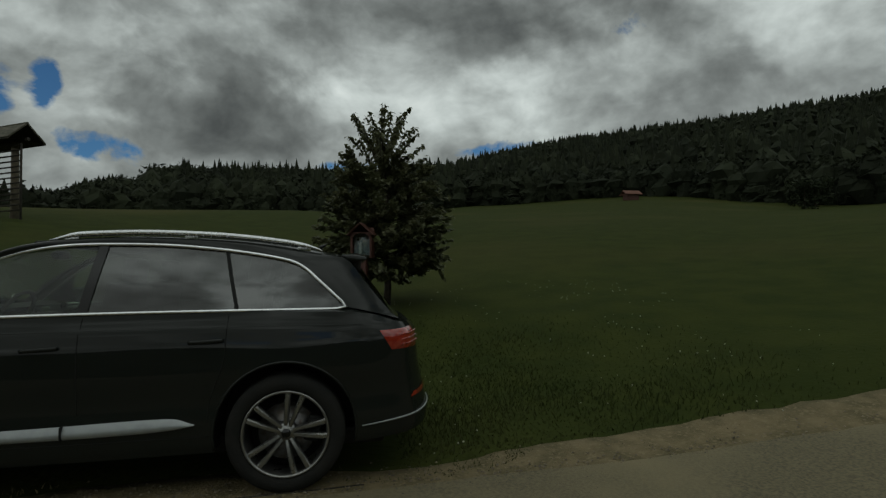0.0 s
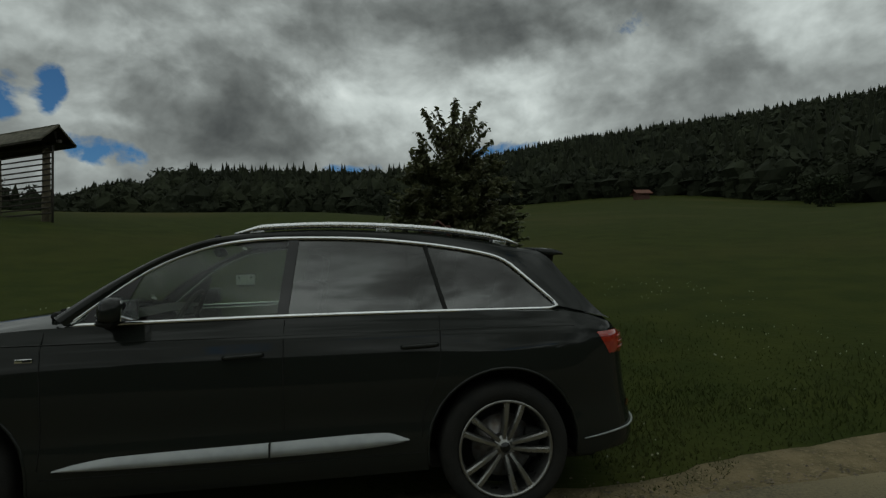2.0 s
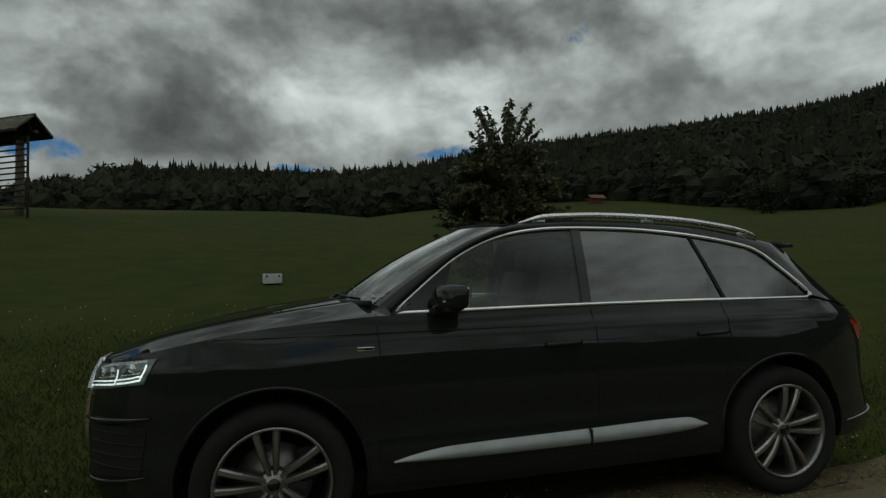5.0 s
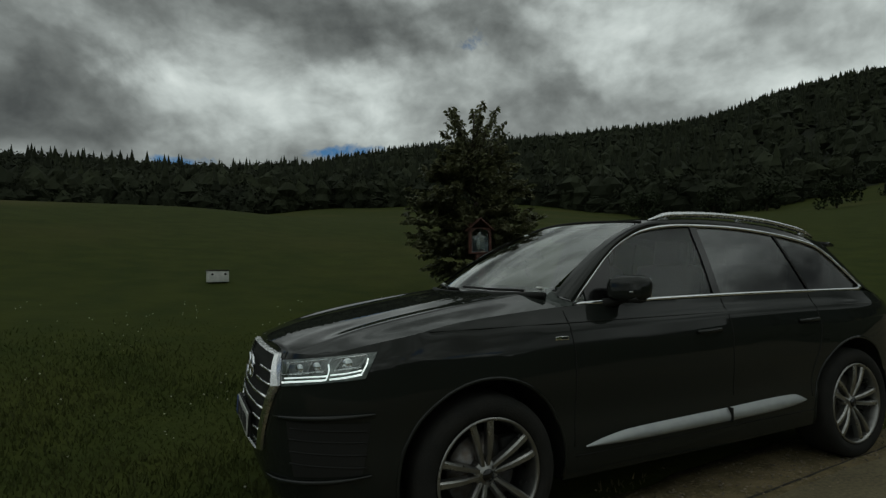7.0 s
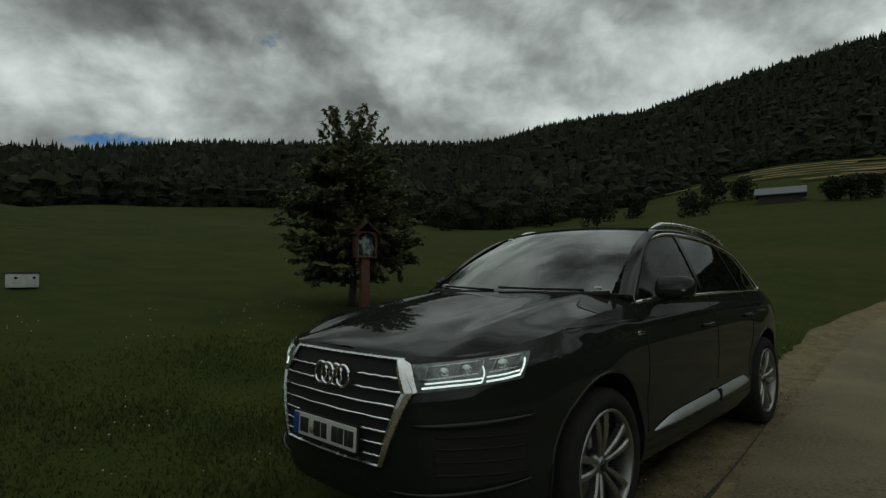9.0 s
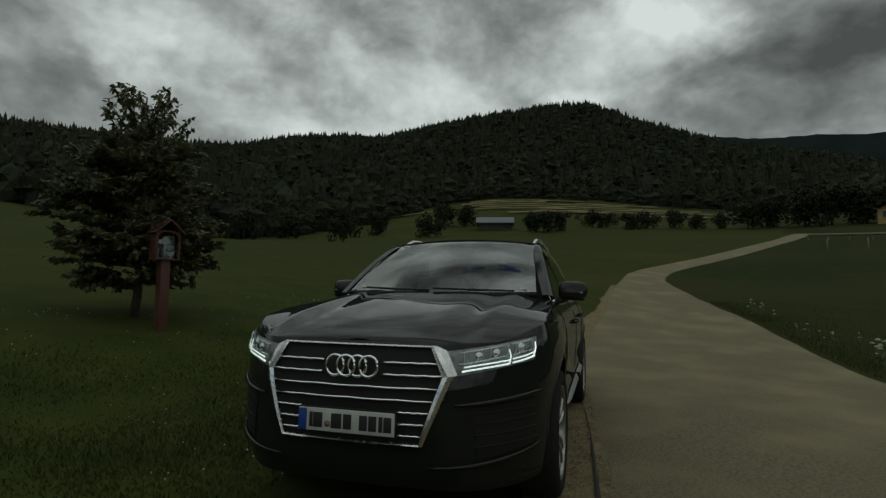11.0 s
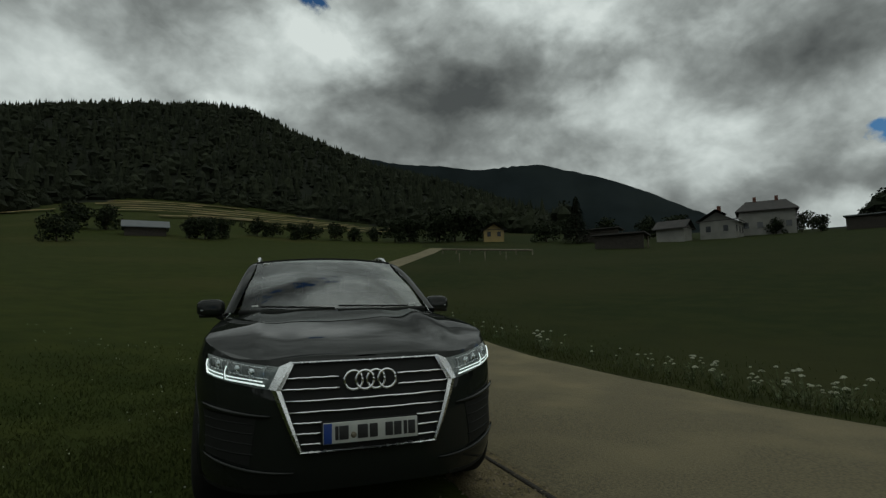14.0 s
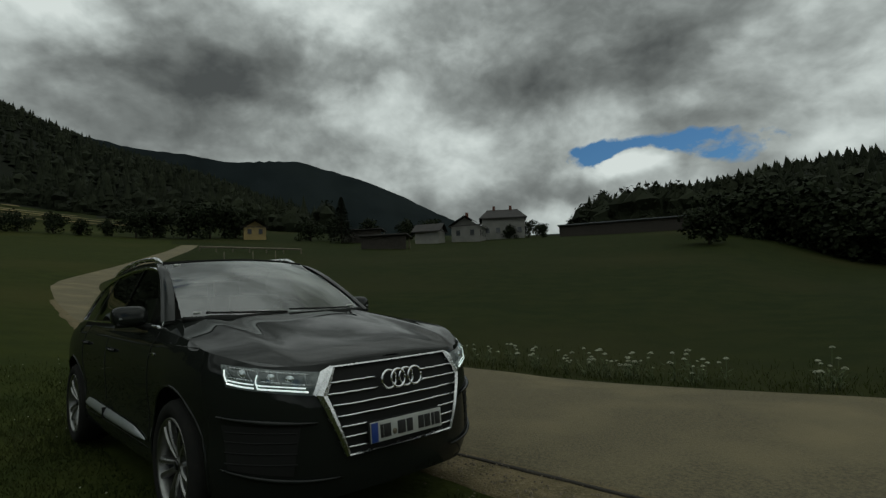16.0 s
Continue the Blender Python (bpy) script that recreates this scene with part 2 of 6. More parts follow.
def vector(x, y, z):
    n = wn.new("ShaderNodeCombineXYZ")
    for sock, v in zip(n.inputs, (x, y, z)):
        if isinstance(v, (int, float)):
            sock.default_value = v
        else:
            wl.new(v, sock)
    return n.outputs[0]


around = vector(wmath("DIVIDE", dx, flat), wmath("DIVIDE", dy, flat), wmath("MULTIPLY", slope_of_sight, 1.25))
lift = wmath("ADD", wmath("MAXIMUM", dz, 0.0), 0.22)
layer = vector(wmath("DIVIDE", dx, lift), wmath("DIVIDE", dy, lift), 0.0)


def wnoise(scale, detail, rough, distort, z, vec):
    shift = wn.new("ShaderNodeVectorMath")
    shift.operation = "ADD"
    shift.inputs[1].default_value = (z * 1.7, -z * 0.9, z)
    wl.new(vec, shift.inputs[0])
    n = wn.new("ShaderNodeTexNoise")
    n.inputs["Scale"].default_value, n.inputs["Detail"].default_value = scale, detail
    n.inputs["Roughness"].default_value, n.inputs["Distortion"].default_value = rough, distort
    wl.new(shift.outputs[0], n.inputs["Vector"])
    return n.outputs["Fac"]


def swing(n, amount):
    return wmath("MULTIPLY", wmath("SUBTRACT", n, 0.5), amount)


swirl = wn.new("ShaderNodeTexNoise")
swirl.inputs["Scale"].default_value, swirl.inputs["Detail"].default_value = 3.2, 4.0
wl.new(around, swirl.inputs["Vector"])
bend = wn.new("ShaderNodeVectorMath")
bend.operation = "MULTIPLY_ADD"
bend.inputs[1].default_value = (0.10, 0.10, 0.10)
wl.new(swirl.outputs["Color"], bend.inputs[0])
wl.new(around, bend.inputs[2])
warped = bend.outputs[0]


drift_a = swing(wnoise(3.2, 3.5, 0.45, 0.0, 5.3, around), 20.0)
drift_s = swing(wnoise(3.2, 3.5, 0.45, 0.0, 11.9, around), 0.20)
fray_a = swing(wnoise(9.0, 5.0, 0.5, 0.0, 8.1, warped), 2.6)
fray_s = swing(wnoise(9.0, 5.0, 0.5, 0.0, 17.4, warped), 2.6)


def bank(az, slope, wide, high, amount):
    """A cloud bank or gap with ragged edges round a bearing and a slope of sight."""
    ka, ks = min(0.8, wide / 14), min(0.8, high / 0.12)
    u = wmath("ADD", wmath("MULTIPLY", wmath("ADD", wmath("SUBTRACT", bearing, (az - MID + 180) % 360 - 180), wmath("MULTIPLY", drift_a, ka)), 1.0 / wide), fray_a)
    v = wmath("ADD", wmath("MULTIPLY", wmath("ADD", wmath("SUBTRACT", slope_of_sight, slope), wmath("MULTIPLY", drift_s, ks)), 1.0 / high), fray_s)
    r2 = wmath("ADD", wmath("MULTIPLY", u, u), wmath("MULTIPLY", v, v))
    return wmath("MULTIPLY", wmath("EXPONENT", wmath("MULTIPLY", wmath("POWER", r2, 1.35), -0.8)), amount)




def billow(scale, z):
    """Cauliflower tops: a soft cell pattern in several sizes."""
    shift = wn.new("ShaderNodeVectorMath")
    shift.operation = "ADD"
    shift.inputs[1].default_value = (z, -z, z * 0.5)
    wl.new(warped, shift.inputs[0])
    n = wn.new("ShaderNodeTexVoronoi")
    n.feature, n.normalize = "SMOOTH_F1", True
    n.inputs["Scale"].default_value, n.inputs["Detail"].default_value = scale, 4.0
    n.inputs["Roughness"].default_value, n.inputs["Lacunarity"].default_value, n.inputs["Smoothness"].default_value = 0.55, 2.3, 0.35
    wl.new(shift.outputs[0], n.inputs["Vector"])
    return n.outputs["Distance"]


def lit_lumps(scale, detail, z, step):
    """Lumpy relief lit from above: the swell of the cloud less its swell a little higher up."""
    up = wn.new("ShaderNodeVectorMath")
    up.operation = "ADD"
    up.inputs[1].default_value = (step * 0.55, -step * 0.35, step * 0.7)
    wl.new(warped, up.inputs[0])
    return wmath("SUBTRACT", wnoise(scale, detail, 0.56, 0.0, z, warped), wnoise(scale, detail, 0.56, 0.0, z, up.outputs[0]))


low = wmath("SUBTRACT", 1.0, wmath("MULTIPLY", wmath("SUBTRACT", dz, 0.45), 2.5, clamp=True))
broad = swing(wnoise(1.7, 2.5, 0.5, 0.0, 3.1, around), 0.40)
lumps = wmath("ADD", wmath("MULTIPLY", lit_lumps(2.8, 5.0, 7.7, 0.075), 0.75), wmath("MULTIPLY", lit_lumps(8.0, 5.0, 1.9, 0.024), 0.60))
heads = wmath("ADD", wmath("MULTIPLY", wmath("SUBTRACT", 0.30, billow(2.4, 2.0)), 0.85), wmath("MULTIPLY", wmath("SUBTRACT", 0.30, billow(6.0, 5.0)), 0.46))
heaps = wmath("MULTIPLY", wmath("SUBTRACT", wnoise(2.1, 6.0, 0.48, 0.0, 14.2, warped), 0.5), 10.0, clamp=True)
puff = wmath("ADD", wmath("ADD", broad, lumps), wmath("ADD", heads, wmath("MULTIPLY", wmath("SUBTRACT", heaps, 0.5), 0.25)))
high_puff = wmath("ADD", swing(wnoise(2.9, 9.0, 0.56, 0.2, 9.4, layer), 2.7), wmath("MULTIPLY", wmath("SUBTRACT", wnoise(1.6, 2.0, 0.5, 0.0, 2.2, layer), 0.5), 1.4))
puff = wmath("ADD", wmath("MULTIPLY", puff, low), wmath("MULTIPLY", high_puff, wmath("SUBTRACT", 1.0, low)))
SHADE = wmath("ADD", puff, 0.565)
overhead = wmath("MULTIPLY", wmath("MULTIPLY", wmath("SUBTRACT", dz, 0.45), 2.0, clamp=True), 0.26)
SHADE = wmath("ADD", SHADE, overhead)
for row in DARK_BANKS + LIGHT_BANKS:
    SHADE = wmath("ADD", SHADE, bank(*row[:4], row[4] * 1.15))
ramp = wn.new("ShaderNodeValToRGB")
wl.new(SHADE, ramp.inputs[0])
e = ramp.color_ramp.elements
e[0].position, e[0].color = 0.0, (0.066, 0.074, 0.073, 1)
e[1].position, e[1].color = 0.94, (0.62, 0.68, 0.655, 1)
for p, g in ((0.20, 0.135), (0.34, 0.190), (0.46, 0.262), (0.56, 0.340), (0.68, 0.45), (0.80, 0.56)):
    k = e.new(p)
    k.color = (g * 0.90, g, g * 0.965, 1)
HOLE = None
for row in BLUE_GAPS:
    gap = bank(*row)
    HOLE = gap if HOLE is None else wmath("ADD", HOLE, gap)
# wisps eat into the gaps from all sides
wisps = wmath("ADD", swing(wnoise(9.0, 7.0, 0.6, 0.0, 3.7, warped), 2.6), swing(billow(10.0, 8.0), 0.9))
HOLE = wmath("ADD", HOLE, wmath("MULTIPLY", wisps, wmath("MULTIPLY", HOLE, 2.0, clamp=True)))
open_sky = wmath("MULTIPLY", wmath("SUBTRACT", HOLE, 0.30), 3.2, clamp=True)
blue = wmix(1.0, sky.outputs[0], SKY_TINT, "MULTIPLY")
blend = wmix(open_sky, ramp.outputs[0], blue)
back = wn.new("ShaderNodeBackground")
back.inputs["Strength"].default_value = SKY_STRENGTH
wl.new(blend, back.inputs[0])
wl.new(back.outputs[0], wn.new("ShaderNodeOutputWorld").inputs[0])

lamp = bpy.data.lights.new("sun", "SUN")
lamp.energy, lamp.angle, lamp.color = SUN_POWER, radians(110), (0.96, 1.0, 0.90)
sun = new("sun", lamp)
a = radians(SUN_AZ)
sun.matrix_world = look((40 * math.sin(a), 40 * math.cos(a), 44), (0, 0, 0))


# ---------------------------------------------------------------- materials
def material(name, base, rough=0.6, metal=0.0, second=None, scale=4.0, detail=4.0, mixing=(0.35, 0.65), bump=0.0, bump_scale=40.0, coat=0.0, coat_ior=1.5, spec=0.5,
             third=None, scale3=0.6, mixing3=(0.45, 0.7), rough2=None, translucent=0.0, per_piece=0.0):
    """A surface whose colour wanders between two or three tones at two scales, with fine relief."""
    m = bpy.data.materials.new(name)
    m.use_nodes = True
    nt = m.node_tree
    b = nt.nodes["Principled BSDF"]
    b.inputs["Base Color"].default_value = (*base, 1)
    b.inputs["Roughness"].default_value, b.inputs["Metallic"].default_value = rough, metal
    b.inputs["Specular IOR Level"].default_value = spec
    b.inputs["Coat Weight"].default_value, b.inputs["Coat Roughness"].default_value, b.inputs["Coat IOR"].default_value = coat, 0.02, coat_ior
    tc = nt.nodes.new("ShaderNodeTexCoord")

    def fbm(s, d=detail):
        n = nt.nodes.new("ShaderNodeTexNoise")
        n.inputs["Scale"].default_value, n.inputs["Detail"].default_value = s, d
        nt.links.new(tc.outputs["Object"], n.inputs["Vector"])
        return n.outputs["Fac"]

    def ramped(fac, lo, hi):
        n = nt.nodes.new("ShaderNodeMapRange")
        n.inputs[1].default_value, n.inputs[2].default_value = lo, hi
        nt.links.new(fac, n.inputs[0])
        return n.outputs[0]

    def mixed(fac, x, y):
        n = nt.nodes.new("ShaderNodeMix")
        n.data_type = "RGBA"
        nt.links.new(fac, n.inputs[0])
        for sock, v in ((n.inputs[6], x), (n.inputs[7], y)):
            if isinstance(v, tuple):
                sock.default_value = (*v, 1)
            else:
                nt.links.new(v, sock)
        return n.outputs[2]
    col = base
    if second:
        f = ramped(fbm(scale), *mixing)
        col = mixed(f, base, second)
        if rough2 is not None:
            r = nt.nodes.new("ShaderNodeMapRange")
            r.inputs[3].default_value, r.inputs[4].default_value = rough, rough2
            nt.links.new(f, r.inputs[0])
            nt.links.new(r.outputs[0], b.inputs["Roughness"])
    if third:
        col = mixed(ramped(fbm(scale3, 3.0), *mixing3), col, third)
    if per_piece:
        info = nt.nodes.new("ShaderNodeNewGeometry")
        hsv = nt.nodes.new("ShaderNodeHueSaturation")
        val = nt.nodes.new("ShaderNodeMapRange")
        val.inputs[3].default_value, val.inputs[4].default_value = 1 - per_piece, 1 + per_piece
        nt.links.new(info.outputs["Random Per Island"], val.inputs[0])
        nt.links.new(val.outputs[0], hsv.inputs["Value"])
        if isinstance(col, tuple):
            hsv.inputs["Color"].default_value = (*col, 1)
        else:
            nt.links.new(col, hsv.inputs["Color"])
        col = hsv.outputs[0]
    if not isinstance(col, tuple):
        nt.links.new(col, b.inputs["Base Color"])
    if bump:
        n = nt.nodes.new("ShaderNodeBump")
        n.inputs["Strength"].default_value, n.inputs["Distance"].default_value = bump, 0.02
        nt.links.new(fbm(bump_scale, 6.0), n.inputs["Height"])
        nt.links.new(n.outputs[0], b.inputs["Normal"])
    if translucent:
        t = nt.nodes.new("ShaderNodeBsdfTranslucent")
        if isinstance(col, tuple):
            t.inputs[0].default_value = (*col, 1)
        else:
            nt.links.new(col, t.inputs[0])
        mx = nt.nodes.new("ShaderNodeMixShader")
        mx.inputs[0].default_value = translucent
        nt.links.new(b.outputs[0], mx.inputs[1])
        nt.links.new(t.outputs[0], mx.inputs[2])
        nt.links.new(mx.outputs[0], nt.nodes["Material Output"].inputs[0])
    return m


def glass(name, tint, gloss=0.12):
    """A thin pane: clear or tinted, with a mirror-like surface that grows at grazing angles."""
    m = bpy.data.materials.new(name)
    m.use_nodes = True
    nt = m.node_tree
    nt.nodes.remove(nt.nodes["Principled BSDF"])
    tr, gl, lw, pw, mx = (nt.nodes.new(k) for k in ("ShaderNodeBsdfTransparent", "ShaderNodeBsdfGlossy", "ShaderNodeLayerWeight", "ShaderNodeMath", "ShaderNodeMixShader"))
    tr.inputs[0].default_value = (*tint, 1)
    gl.inputs["Roughness"].default_value = 0.01
    gl.inputs[0].default_value = (0.95, 0.97, 0.96, 1)
    pw.operation = "POWER"
    pw.inputs[1].default_value = 5.0
    lw.inputs[0].default_value = 0.5
    mr = nt.nodes.new("ShaderNodeMapRange")
    mr.inputs[3].default_value = gloss
    nt.links.new(lw.outputs["Facing"], pw.inputs[0])
    nt.links.new(pw.outputs[0], mr.inputs[0])
    nt.links.new(mr.outputs[0], mx.inputs[0])
    nt.links.new(tr.outputs[0], mx.inputs[1])
    nt.links.new(gl.outputs[0], mx.inputs[2])
    nt.links.new(mx.outputs[0], nt.nodes["Material Output"].inputs[0])
    return m


def glow(name, color, strength):
    m = bpy.data.materials.new(name)
    m.use_nodes = True
    b = m.node_tree.nodes["Principled BSDF"]
    b.inputs["Base Color"].default_value = (*color, 1)
    b.inputs["Emission Color"].default_value = (*color, 1)
    b.inputs["Emission Strength"].default_value = strength
    return m


M_GRASS = material("meadow", (0.0275, 0.0375, 0.0085), 0.95, second=(0.040, 0.0485, 0.0108), scale=1.1, third=(0.051, 0.0510, 0.0145), scale3=0.07, mixing3=(0.5, 0.75), bump=0.9, bump_scale=14, spec=0.04)
# meadow beyond the lane: the same three-tone pattern in darker greens
M_GRASS_DARKER = material("darker_meadow", (0.0185, 0.0265, 0.0072), 0.95, second=(0.027, 0.0340, 0.0090), scale=0.9, third=(0.035, 0.0365, 0.0120), scale3=0.06, mixing3=(0.5, 0.75), bump=0.9, bump_scale=12, spec=0.04)
M_BLADE = material("grass_blades", (0.036, 0.050, 0.013), 0.7, second=(0.056, 0.062, 0.020), scale=0.5, spec=0.12, translucent=0.3, per_piece=0.35)
M_DRY = material("dry_grass", (0.16, 0.12, 0.06), 0.8, second=(0.10, 0.09, 0.04), scale=2, per_piece=0.4, translucent=0.2)
M_ROAD = material("worn_asphalt", (0.195, 0.165, 0.092), 0.9, second=(0.110, 0.094, 0.058), scale=45, detail=8, third=(0.225, 0.188, 0.105), scale3=0.7, bump=0.8, bump_scale=110, spec=0.3)
M_GRAVEL = material("gravel_verge", (0.195, 0.152, 0.082), 0.95, second=(0.115, 0.096, 0.048), scale=5, third=(0.22, 0.175, 0.10), scale3=28, mixing3=(0.55, 0.66), bump=1.0, bump_scale=50, spec=0.2)
M_SOIL = material("dark_soil", (0.022, 0.019, 0.014), 1.0, second=(0.04, 0.034, 0.022), scale=9, bump=0.8, bump_scale=60)
M_STONE = material("verge_stones", (0.20, 0.16, 0.11), 0.9, second=(0.10, 0.085, 0.06), scale=8, per_piece=0.4, bump=0.4)
M_PAINT = material("black_paint", (0.0130, 0.0150, 0.0130), 0.5, coat=0.70, coat_ior=1.43, spec=0.0, second=(0.0155, 0.0175, 0.0155), scale=900, bump=0.0)
M_BLACK = material("black_plastic", (0.018, 0.019, 0.0175), 0.6, spec=0.12, second=(0.018, 0.018, 0.017), scale=60, bump=0.15, bump_scale=300)
M_GLOSSBLACK = material("gloss_black_trim", (0.006, 0.006, 0.006), 0.12, second=(0.008, 0.008, 0.008), scale=40)
M_CHROME = material("satin_aluminium", (0.76, 0.77, 0.77), 0.24, metal=1.0, second=(0.66, 0.67, 0.67), scale=30, rough2=0.28)
M_BRIGHT = material("polished_chrome", (0.85, 0.86, 0.86), 0.08, metal=1.0, second=(0.78, 0.79, 0.8), scale=30, rough2=0.14)
M_SILVER = material("silver_lacquer", (0.30, 0.32, 0.325), 0.38, metal=0.35, coat=0.4, second=(0.34, 0.36, 0.36), scale=18, bump=0.02)
M_RIM = material("alloy_rim", (0.30, 0.30, 0.285), 0.26, metal=0.9, second=(0.22, 0.22, 0.21), scale=14, rough2=0.4, coat=0.3)
M_TYRE = material("tyre_rubber", (0.018, 0.0185, 0.017), 0.9, spec=0.12, second=(0.024, 0.0235, 0.021), scale=12, bump=0.3, bump_scale=120)
M_DISC = material("brake_steel", (0.22, 0.22, 0.22), 0.4, metal=0.9, second=(0.14, 0.12, 0.10), scale=25)
M_GLASS = glass("clear_glass", (0.60, 0.68, 0.60), 0.055)
M_SCREEN = glass("windscreen_glass", (0.60, 0.66, 0.62), 0.17)
M_TINT = glass("privacy_glass", (0.12, 0.14, 0.13), 0.125)
M_LENS = glass("lamp_lens", (0.80, 0.84, 0.84), 0.08)
M_REDLENS = material("red_lamp_lens", (0.27, 0.016, 0.010), 0.10, coat=1.0, second=(0.36, 0.034, 0.014), scale=30)
M_BOWL = material("lamp_housing", (0.20, 0.215, 0.205), 0.30, metal=0.6, second=(0.10, 0.11, 0.105), scale=26, rough2=0.4)
M_LINER = material("roof_lining", (0.030, 0.030, 0.028), 0.95, second=(0.036, 0.036, 0.033), scale=30, spec=0.05)
M_DRL = glow("daytime_light", (0.90, 1.0, 0.96), 0.85)
M_SEAT = material("seat_leather", (0.030, 0.028, 0.026), 0.7, second=(0.042, 0.038, 0.034), scale=20, bump=0.05, bump_scale=120, spec=0.2)
M_PLATE = material("plate_white", (0.46, 0.47, 0.44), 0.35, second=(0.40, 0.41, 0.38), scale=14)
M_PLATEBLUE = material("plate_blue", (0.012, 0.045, 0.22), 0.4, second=(0.015, 0.05, 0.24), scale=20)
M_INK = material("plate_ink", (0.012, 0.012, 0.012), 0.5, second=(0.02, 0.02, 0.02), scale=40)
M_BARK = material("bark", (0.060, 0.045, 0.032), 0.95, second=(0.035, 0.028, 0.021), scale=14, bump=0.9, bump_scale=35)
M_LEAF = material("leaves", (0.090, 0.100, 0.048), 0.5, second=(0.120, 0.122, 0.060), scale=1.2, translucent=0.4, per_piece=0.4, spec=0.35)
M_BUSH = material("field_tree_leaves", (0.016, 0.022, 0.011), 0.8, second=(0.025, 0.032, 0.015), scale=1.2, per_piece=0.35, spec=0.1)
M_FIR = material("forest_green", (0.0205, 0.0250, 0.0155), 0.95, second=(0.0280, 0.0335, 0.0185), scale=0.05, per_piece=0.3, spec=0.1)
M_FLOOR = material("forest_floor", (0.012, 0.0155, 0.0095), 1.0, second=(0.016, 0.019, 0.011), scale=0.08, spec=0.1, bump=0.4, bump_scale=0.6)
# haze of the distance is painted in: blue-grey base tones on wooded slopes
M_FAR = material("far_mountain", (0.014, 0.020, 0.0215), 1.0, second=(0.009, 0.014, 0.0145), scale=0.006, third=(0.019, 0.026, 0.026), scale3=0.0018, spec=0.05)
M_STRAW = material("mown_terrace", (0.20, 0.140, 0.042), 0.95, second=(0.11, 0.088, 0.030), scale=0.16, third=(0.25, 0.172, 0.056), scale3=0.04)
M_REDWOOD = material("red_stained_wood", (0.095, 0.030, 0.018), 0.6, second=(0.065, 0.022, 0.014), scale=12, bump=0.3, bump_scale=60)
M_GREYWOOD = material("weathered_wood", (0.22, 0.185, 0.13), 0.85, second=(0.13, 0.112, 0.082), scale=6, bump=0.5, bump_scale=40)
M_DARKWOOD = material("dark_old_wood", (0.050, 0.042, 0.033), 0.9, second=(0.03, 0.026, 0.02), scale=5, bump=0.5, bump_scale=40)
M_SHINGLE = material("mossy_roof", (0.085, 0.075, 0.055), 0.9, second=(0.055, 0.058, 0.035), scale=2.2, third=(0.13, 0.115, 0.085), scale3=5, bump=0.6, bump_scale=20)
M_PLASTER = material("house_plaster", (0.25, 0.245, 0.22), 0.9, second=(0.20, 0.195, 0.175), scale=0.6, bump=0.2, bump_scale=8)
M_YELLOW = material("yellow_plaster", (0.34, 0.25, 0.10), 0.9, second=(0.28, 0.21, 0.09), scale=0.8)
M_ROOFDARK = material("dark_roof_tiles", (0.040, 0.038, 0.036), 0.9, second=(0.055, 0.050, 0.046), scale=1.2, bump=0.5, bump_scale=6)
M_ROOFMETAL = material("grey_sheet_roof", (0.13, 0.14, 0.145), 0.6, metal=0.1, second=(0.10, 0.11, 0.115), scale=0.7)
M_BRICKRED = material("brick_red_wall", (0.16, 0.065, 0.04), 0.9, second=(0.12, 0.05, 0.035), scale=1.2)
M_PANE = material("dark_window_glass", (0.02, 0.024, 0.028), 0.08, second=(0.03, 0.034, 0.036), scale=1)
M_WHITE = material("white_painted", (0.62, 0.63, 0.60), 0.6, second=(0.50, 0.51, 0.48), scale=9, bump=0.1)
M_FLOWER = material("white_umbels", (0.50, 0.50, 0.40), 0.8, second=(0.34, 0.36, 0.26), scale=30, translucent=0.2, per_piece=0.2)
M_STEM = material("green_stems", (0.055, 0.085, 0.028), 0.7, second=(0.08, 0.09, 0.035), scale=9, per_piece=0.3)
M_ICON = material("painted_icon", (0.34, 0.40, 0.42), 0.5, second=(0.20, 0.27, 0.32), scale=9, third=(0.50, 0.48, 0.42), scale3=14)

# ---------------------------------------------------------------- ground, road, verge
RINGS = [0, 1, 2, 3, 4, 5, 6, 7, 8, 10, 12, 14, 17, 20, 24, 28, 33, 38, 44, 50, 58, 66, 76, 88, 100, 115, 130, 145, 160, 175, 190, 210, 235, 260, 290, 325, 365, 410, 460, 520, 590, 660, 730, 800, 900, 1200, 1800, 2800, 4500]
SPOKES = 240


ROAD_LINE = ((-40, -1.0), (-24, -2.6), (-12, -3.4), (-5, -3.52), (-2, -3.40), (0, -3.28), (4, -2.98), (8, -3.0), (13.5, -3.17), (20, -3.05), (26, -3.1), (31, -4.1), (37, -6.4), (48, -11.4), (62, -17.4), (76, -23.5), (92, -30))
ROAD_HALF = ((-40, 1.95), (-12, 2.10), (-5, 2.17), (0, 2.17), (4, 2.17), (8, 2.20), (13.5, 2.02), (20, 1.60), (26, 1.05), (32, 1.0), (48, 1.2), (92, 1.5))


